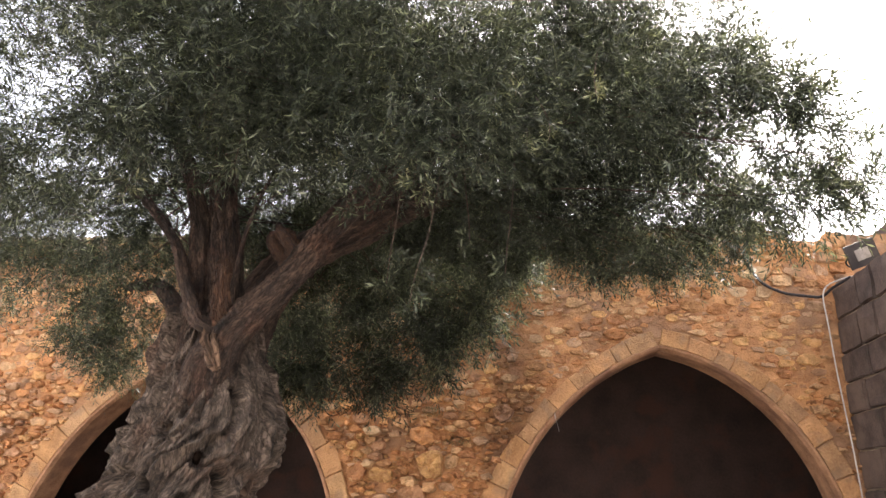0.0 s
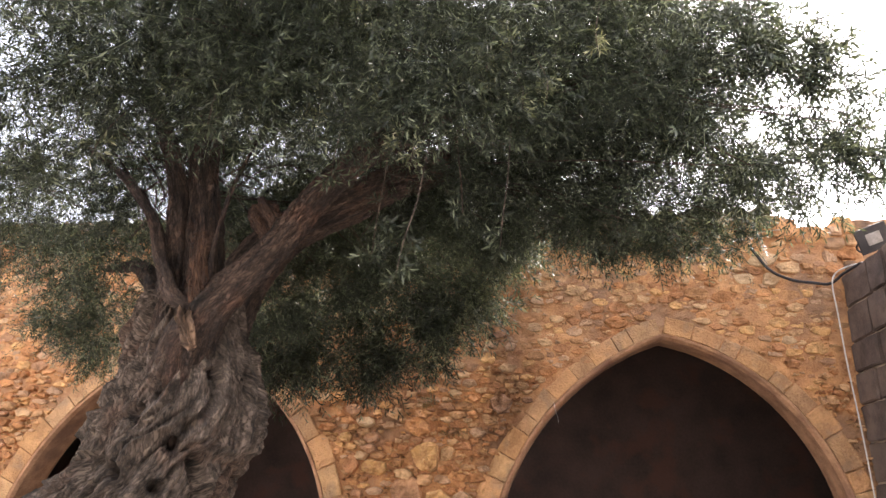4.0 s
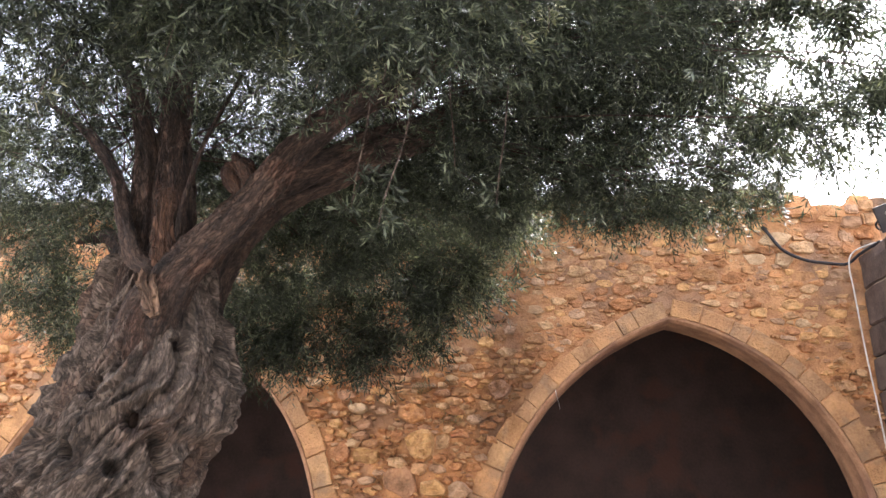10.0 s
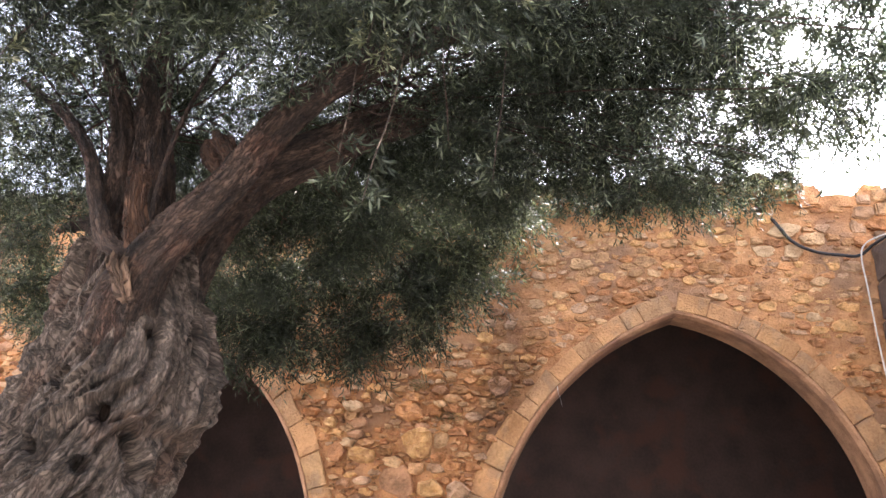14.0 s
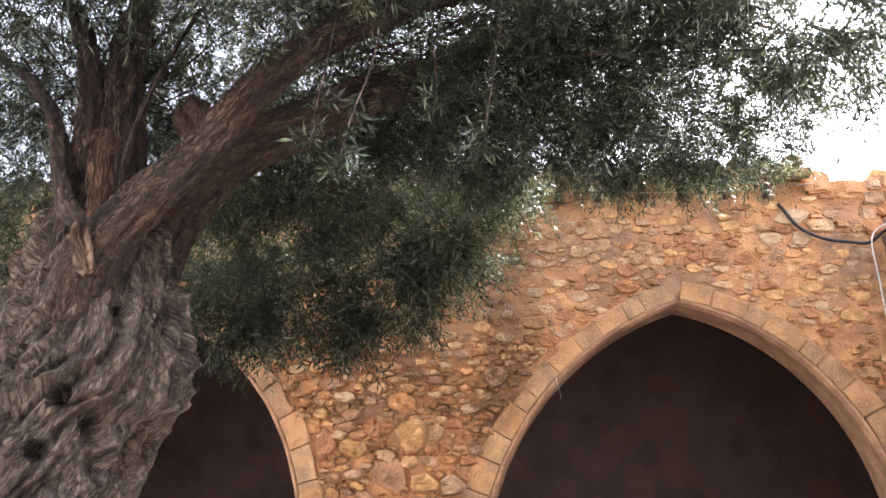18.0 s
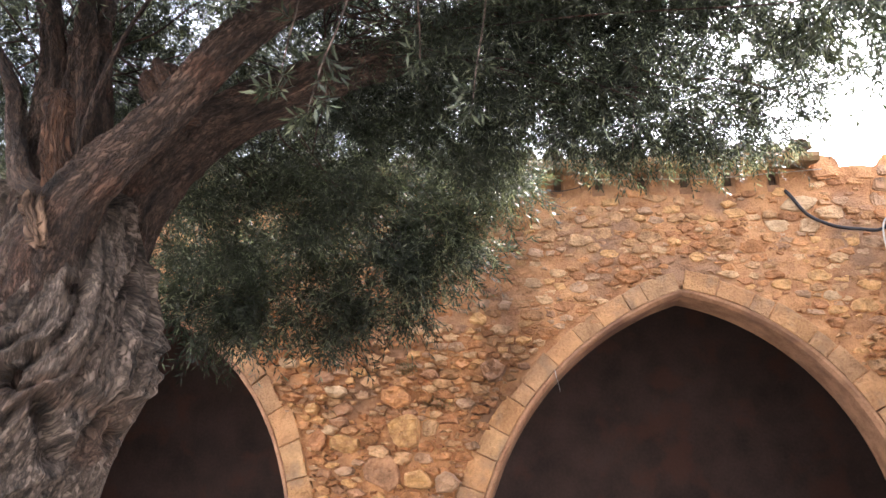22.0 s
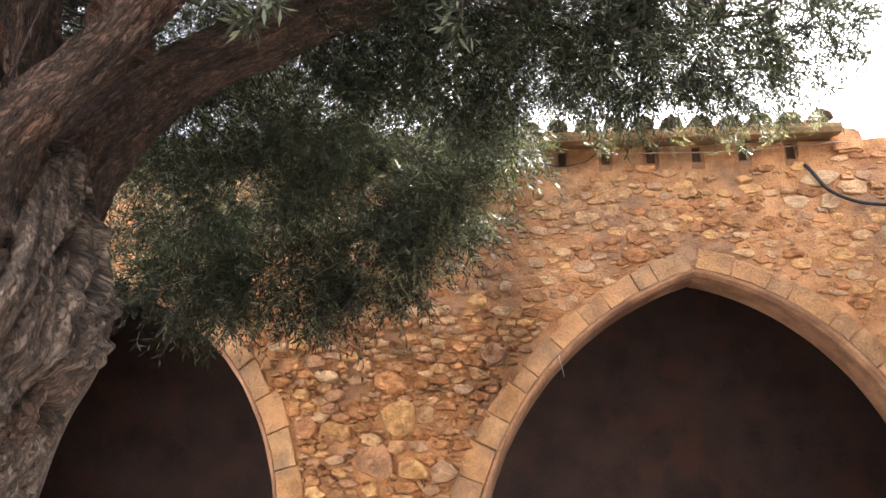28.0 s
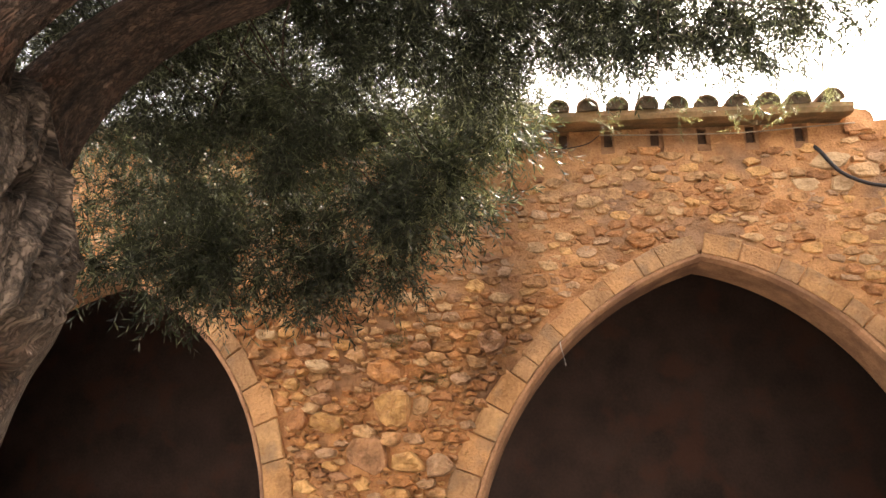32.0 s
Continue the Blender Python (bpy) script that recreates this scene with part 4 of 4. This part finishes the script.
for x, y, z, sway in ((-0.18, -3.65, 2.53, 0.07), (-0.29, -3.60, 2.63, 0.03), (0.02, -3.30, 2.92, -0.03), (-0.52, -3.5, 3.0, 0.04), (0.18, -3.25, 2.78, 0.03), (0.75, -2.5, 3.0, 0.03), (-0.85, -3.95, 3.02, 0.04)):
    v, f = tube([(x + sway * 1.6, y, z + 0.62, 0.0035), (x + sway, y, z + 0.32, 0.003), (x + sway * 0.3, y, z + 0.13, 0.0025), (x, y, z, 0.002)], 6, 6)
    part("twig", grained(mesh_of("twig", v, f, BARK, True)), tree)
    rows = []
    for k in range(9):
        s = (0, 0, 0, 0.02, 0.05, 0.09, 0.13, 0.16, 0.22)[k]
        turn = gen.uniform(0, 6.28)
        rows.append(((x + sway * s * 3, y, z + s), (math.cos(turn), math.sin(turn), gen.uniform(-0.9, 0.1)), gen.uniform(0, 6.28), 8 + k % 2, gen.uniform(0.85, 1.1)))
    foliage("hanging_sprig", rows, LEAF, "grey-green olive sprig on a hanging twig")

# pale, lit-coloured leafy tips that stand out before the dark crown
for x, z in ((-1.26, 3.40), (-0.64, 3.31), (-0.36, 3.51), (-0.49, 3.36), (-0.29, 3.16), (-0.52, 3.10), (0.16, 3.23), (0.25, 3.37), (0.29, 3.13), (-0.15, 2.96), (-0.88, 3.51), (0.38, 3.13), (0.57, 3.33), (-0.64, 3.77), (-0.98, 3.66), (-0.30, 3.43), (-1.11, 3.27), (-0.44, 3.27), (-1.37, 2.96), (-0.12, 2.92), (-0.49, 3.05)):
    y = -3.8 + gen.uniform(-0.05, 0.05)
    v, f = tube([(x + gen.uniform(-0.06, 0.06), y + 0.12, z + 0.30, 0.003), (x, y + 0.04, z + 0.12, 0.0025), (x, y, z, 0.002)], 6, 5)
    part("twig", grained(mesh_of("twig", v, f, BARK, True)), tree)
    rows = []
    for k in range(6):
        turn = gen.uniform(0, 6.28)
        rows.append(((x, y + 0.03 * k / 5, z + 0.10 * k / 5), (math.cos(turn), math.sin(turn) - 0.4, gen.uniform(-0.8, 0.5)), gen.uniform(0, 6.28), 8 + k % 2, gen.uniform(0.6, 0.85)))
    foliage("leafy_tip", rows, LIT_LEAF, "pale green olive shoot tip")

# ---- cables and lamps ----
def cable(name, rows, mat, label, sides=8, corrugated=0.0):
    run = spline(rows, 14)
    pts = [tuple(r) for r in run]
    if corrugated:
        fine = spline(rows, 60)
        pts = [(a, b, c, d + (corrugated if i % 2 else 0)) for i, (a, b, c, d) in enumerate(fine)]
        v, f = tube(pts, sides, 1)
    else:
        v, f = tube(pts, sides, 1)
    return tagged(new(name, mesh_of(name, v, f, mat, True)), label, "cable")


cable("conduit", [(2.20, 0.02, 3.93, 0.0115), (2.22, -0.03, 3.86, 0.0115), (2.32, -0.04, 3.70, 0.0115), (2.48, -0.04, 3.61, 0.0115), (2.66, -0.05, 3.575, 0.0115), (2.78, -0.08, 3.56, 0.0115), (2.86, -0.16, 3.62, 0.011), (2.95, -0.30, 3.67, 0.011)], BLACK, "black corrugated conduit sagging across the wall", 8, 0.0025)
cable("white_cable", [(2.99, -0.30, 3.68, 0.006), (2.90, -0.2, 3.675, 0.006), (2.82, -0.12, 3.64, 0.006), (2.785, -0.10, 3.54, 0.006), (2.795, -0.09, 3.3, 0.006), (2.805, -0.09, 2.85, 0.006), (2.83, -0.09, 2.3, 0.006), (2.85, -0.08, 1.6, 0.006), (2.87, -0.06, 0.6, 0.006), (2.87, -0.06, 0.02, 0.006)], WHITE, "thin white cable hanging down the wall corner")

# floodlight on the side wall
lamp = tagged(new("floodlight"), "square black floodlight with pale glass fixed on the block wall", "lamp")
across, upward = Vector((-0.93, 0.05, -0.36)).normalized(), Vector((-0.40, -0.30, 0.87))
upward = (upward - across * upward.dot(across)).normalized()
lamp.matrix_world = Matrix.Translation((2.95, -0.56, 3.785)) @ Matrix((across, upward, across.cross(upward))).transposed().to_4x4()
bm = box_bm(-0.125, -0.10, -0.014, 0.125, 0.10, 0.004, 0.003)
part("housing", bm_mesh("housing", bm, BLACK), lamp)
bm = box_bm(-0.058, -0.046, -0.02, 0.058, 0.046, -0.0125, 0.003)
part("glass", bm_mesh("glass", bm, GREY), lamp, "pale square glass")
bm = box_bm(-0.09, -0.07, 0.0, 0.09, 0.07, 0.05, 0.02)
part("heat_sink", bm_mesh("heat_sink", bm, BLACK), lamp)
v, f = tube([(0.118, 0, 0.0, 0.008), (0.125, -0.03, 0.04, 0.008), (0.09, -0.08, 0.07, 0.008), (0.0, -0.1, 0.075, 0.008), (-0.09, -0.08, 0.07, 0.008), (-0.125, -0.03, 0.04, 0.008), (-0.118, 0, 0.0, 0.008)], 6, 6)
part("bracket", mesh_of("bracket", v, f, BLACK, True), lamp)

# small finned fixture and wires under the eave
spot = tagged(new("eave_fixture"), "small grey finned metal fixture under the eave", "lamp")
part("body", bm_mesh("body", box_bm(0.17, -0.12, 3.97, 0.30, 0.0, 4.03, 0.008), GREY), spot)
for i in range(4):
    part("fin", bm_mesh("fin", box_bm(0.172 + 0.034 * i, -0.125, 3.955, 0.190 + 0.034 * i, -0.01, 4.045, 0.003), GREY), spot)
part("stem", bm_mesh("stem", box_bm(0.225, -0.06, 4.02, 0.245, -0.04, 4.075), BLACK), spot)
cable("eave_wire", [(0.30, -0.03, 4.00, 0.004), (0.38, -0.03, 3.965, 0.004), (0.50, -0.03, 3.945, 0.004), (0.66, -0.03, 3.975, 0.004), (0.75, -0.03, 4.04, 0.004)], BLACK, "thin dark wire sagging under the eave")
cable("eave_wire", [(0.75, -0.04, 4.04, 0.0045), (1.2, -0.05, 4.02, 0.0045), (1.7, -0.05, 4.015, 0.0045), (2.1, -0.05, 4.04, 0.0045), (2.47, -0.03, 4.075, 0.0045)], JOINT, "thin brown wire along the top of the wall")
cable("thread", [(0.45, -0.01, 2.53, 0.0025), (0.458, -0.03, 2.48, 0.002), (0.475, -0.03, 2.42, 0.002), (0.485, -0.03, 2.37, 0.0015)], WHITE, "short white thread hanging from the arch")

# scrubby growth in the joints of the wall
def weed(x, z, wide, tall, count):
    vs, fs = [], []
    for i in range(count):
        a = gen.uniform(0, 6.28)
        r = gen.uniform(0, 1) ** 0.5
        base = Vector((x + wide * r * math.cos(a), -0.012, z + tall * r * math.sin(a)))
        way = Vector((gen.normal() * 0.6, -gen.uniform(0.3, 1.0), gen.normal() * 0.6 + 0.1)).normalized()
        turn = way.cross(Vector(gen.normal(size=3))).normalized()
        L = gen.uniform(0.008, 0.022)
        o = len(vs)
        vs += [base, base + way * L * 0.5 + turn * L * 0.16, base + way * L, base + way * L * 0.5 - turn * L * 0.16]
        fs.append((o, o + 1, o + 2, o + 3))
    tagged(new("wall_weed", mesh_of("wall_weed", vs, fs, WEED)), "small olive-brown weed tuft growing in the wall joint", "plant")


weed(-0.65, 2.52, 0.085, 0.05, 420)
weed(-0.40, 2.28, 0.12, 0.05, 380)

# ---- rubble stones of the arcade wall: cells of a weighted packing, flatter than wide ----
STONES = [
    (-1.08, 1.97, 0.21, 0.13), (-0.93, 2.42, 0.14, 0.12), (-0.72, 2.31, 0.23, 0.16), (-0.64, 2.06, 0.27, 0.24), (-0.79, 1.77, 0.27, 0.23), (-0.53, 1.73, 0.23, 0.14),
    (-0.32, 1.72, 0.20, 0.14), (-0.46, 2.10, 0.13, 0.13), (-0.01, 2.52, 0.19, 0.15), (-0.12, 2.91, 0.16, 0.10), (0.00, 2.74, 0.11, 0.09), (0.22, 2.75, 0.13, 0.07),
    (0.07, 3.02, 0.14, 0.09), (0.64, 3.16, 0.15, 0.10), (-1.12, 2.21, 0.14, 0.10), (-1.36, 2.21, 0.12, 0.09), (-1.29, 1.99, 0.14, 0.17), (-0.81, 1.59, 0.13, 0.10),
    (2.29, 3.81, 0.27, 0.14), (2.12, 3.64, 0.19, 0.10), (2.33, 3.63, 0.18, 0.12), (2.42, 3.09, 0.12, 0.08), (1.24, 3.88, 0.19, 0.08), (-1.19, 1.56, 0.17, 0.10),
]
rng = random.Random(11)
FLAT = 1.85
X0, X1, Z0, Z1 = -5.2, 2.9, 1.0, 4.1
seeds = [(x, z * FLAT, 0.5 * (w * h * FLAT) ** 0.5, (w, h)) for x, z, w, h in STONES]
grid = {}


def near_seeds(x, z, reach):
    i, k = int(x / 0.2), int(z / 0.2)
    n = int(reach / 0.2) + 1
    return [s for a in range(i - n, i + n + 1) for b in range(k - n, k + n + 1) for s in grid.get((a, b), ())]


for s in seeds:
    grid.setdefault((int(s[0] / 0.2), int(s[1] / 0.2)), []).append(s)
for big, small, tries in ((0.095, 0.07, 500), (0.07, 0.042, 7000), (0.045, 0.028, 20000), (0.028, 0.018, 22000)):
    for t in range(tries):
        x, z = rng.uniform(X0, X1), rng.uniform(Z0, Z1)
        if inside(x, z, RING * 0.9):
            continue
        r = rng.uniform(small, big) * (1.0 if z < 2.75 else 1.12)
        if z > 2.85 and r < 0.020:
            continue
        q = z * FLAT
        if all((s[0] - x) ** 2 + (s[1] - q) ** 2 > ((s[2] + r) * 0.93) ** 2 for s in near_seeds(x, q, 0.25)):
            s = (x, q, r, None)
            seeds.append(s)
            grid.setdefault((int(x / 0.2), int(q / 0.2)), []).append(s)


def cell(s):
    """The polygon of one seed, cut by its neighbours."""
    x, z, r, known = s
    if known:
        w, h = known
        n, turn = rng.choice((5, 6, 6, 7)), rng.uniform(0, 6.28)
        return [(x + w * 0.56 * k * math.cos(a), z / FLAT + h * 0.56 * k * math.sin(a)) for a, k in ((turn + (i + rng.uniform(-0.28, 0.28)) * 2 * math.pi / n, rng.uniform(0.86, 1.16)) for i in range(n))]
    e = min(r * 1.55, r + 0.03) if z < 2.8 * FLAT else r * 1.7
    n = rng.choice((4, 4, 5, 6))
    turn = math.pi / 4 + rng.uniform(-0.22, 0.22) if n == 4 else rng.uniform(0, 6.28)
    poly = [(x + e * k * math.cos(a), z + e * k * math.sin(a)) for a, k in ((turn + (i + rng.uniform(-0.3, 0.3)) * 2 * math.pi / n, rng.uniform(0.85, 1.3)) for i in range(n))]
    for o in near_seeds(x, z, 0.3):
        if o is s:
            continue
        dx, dz = o[0] - x, o[1] - z
        d = math.hypot(dx, dz)
        if d > e + o[2] * 1.6 or d < 1e-6:
            continue
        at = (d * d + r * r - o[2] * o[2]) / (2 * d)
        nx, nz = dx / d, dz / d
        out = []
        for i, p in enumerate(poly):
            q = poly[(i + 1) % len(poly)]
            a, b = (p[0] - x) * nx + (p[1] - z) * nz - at, (q[0] - x) * nx + (q[1] - z) * nz - at
            if a <= 0:
                out.append(p)
            if a * b < 0:
                t = a / (a - b)
                out.append((p[0] + (q[0] - p[0]) * t, p[1] + (q[1] - p[1]) * t))
        poly = out
        if len(poly) < 3:
            return None
    return [(p[0], p[1] / FLAT) for p in poly]


def stone_mesh(poly, deep, gap, base):
    """A rough stone over a polygon: wall, worn shoulder and uneven face, about its own centre."""
    cx, cz = sum(p[0] for p in poly) / len(poly), sum(p[1] for p in poly) / len(poly)
    rim = []
    for i, p in enumerate(poly):
        q = poly[(i + 1) % len(poly)]
        k = rng.uniform(0.86, 1.03)
        rim.append((cx + (p[0] - cx) * k, cz + (p[1] - cz) * k))
        if math.hypot(q[0] - p[0], q[1] - p[1]) > 0.03:
            j = rng.uniform(-0.26, 0.10) if math.hypot(q[0] - p[0], q[1] - p[1]) < 0.07 else rng.uniform(-0.06, 0.12)
            t = rng.uniform(0.3, 0.7)
            rim.append((p[0] + (q[0] - p[0]) * t + j * (q[1] - p[1]), p[1] + (q[1] - p[1]) * t - j * (q[0] - p[0])))
    size = max(math.hypot(p[0] - cx, p[1] - cz) for p in rim)
    n = len(rim)
    vs = []
    tilt, lean, off = rng.uniform(-0.5, 0.5), rng.uniform(-0.3, 0.5), rng.uniform(0, 99)

    def face(x, z, k):
        q = Vector((x * 16 + off, z * 22, off))
        return base - deep * (k + 0.55 * noise.noise(q) + 0.22 * noise.noise(q * 2.7) + (tilt * x + lean * z) / size)

    for y, inset in ((0.03, 0.0), (-0.55, gap * 0.7), (-0.95, gap + size * 0.05), (-1.0, size * 0.28), (-1.02, size * 0.62)):
        for px, pz in rim:
            d = math.hypot(px - cx, pz - cz) + 1e-6
            k = max(0.12, (d - gap - inset) / d)
            x, z = (px - cx) * k, (pz - cz) * k
            vs.append((x, base + 0.03 if y > 0 else min(face(x, z, -y), base + 0.004), z))
    vs.append((0, face(0, 0, 1.05), 0))
    fs = []
    for lay in range(4):
        for i in range(n):
            k = (i + 1) % n
            fs.append((lay * n + i, lay * n + k, (lay + 1) * n + k, (lay + 1) * n + i))
    fs += [(4 * n + i, 4 * n + (i + 1) % n, 5 * n) for i in range(n)]
    return (cx, cz), vs, fs


stones = []
for s in seeds:
    z = s[1] / FLAT
    skip = 0.04 if z < 2.75 else 0.13 if z < 3.72 else 0.5
    if z > 3.93 and s[0] < 2.42 or z > 4.06 or (not s[3] and rng.random() < skip):
        continue
    poly = cell(s)
    if not poly or any(inside(px, pz, RING * 0.85) for px, pz in poly) or max(p[0] for p in poly) > 2.93:
        continue
    tall = max(p[1] for p in poly) - min(p[1] for p in poly)
    coarse = min(1.0, max(0.0, (3.0 - z) / 0.5))
    deep = (0.007 + 0.09 * tall + coarse * (0.010 + 0.16 * tall)) * rng.choice((0.45, 0.7, 1.0, 1.25, 1.6))
    stones.append((s, poly, deep, 0.002 + 0.003 * rng.random()))
stones.sort(key=lambda s: (not s[0][3], -s[0][2] * (1.0 if -1.7 < s[0][0] < 0.7 and s[0][1] < 3.2 * FLAT else 0.72)))
verts, faces = [], []
for n, (s, poly, deep, gap) in enumerate(stones):
    (cx, cz), vs, fs = stone_mesh(poly, deep, gap, 0.012)
    if n < 300:
        mat = RUBBLE
        if s[3]:
            mat = PALE if s[0] > 2.0 else OCHRE if n % 3 == 0 else RUBBLE
        elif rng.random() < 0.04:
            mat = PALE
        ob = part("stone", mesh_of("stone", vs, fs, mat), wall)
        ob.location = (cx, 0, cz)
    else:
        o = len(verts)
        verts += [(x + cx, y, z + cz) for x, y, z in vs]
        faces += [tuple(i + o for i in f) for f in fs]
tagged(part("small_stones", mesh_of("small_stones", verts, faces, RUBBLE_FAR), wall, "small rubble stones set in the mortar"), kind="stuff")
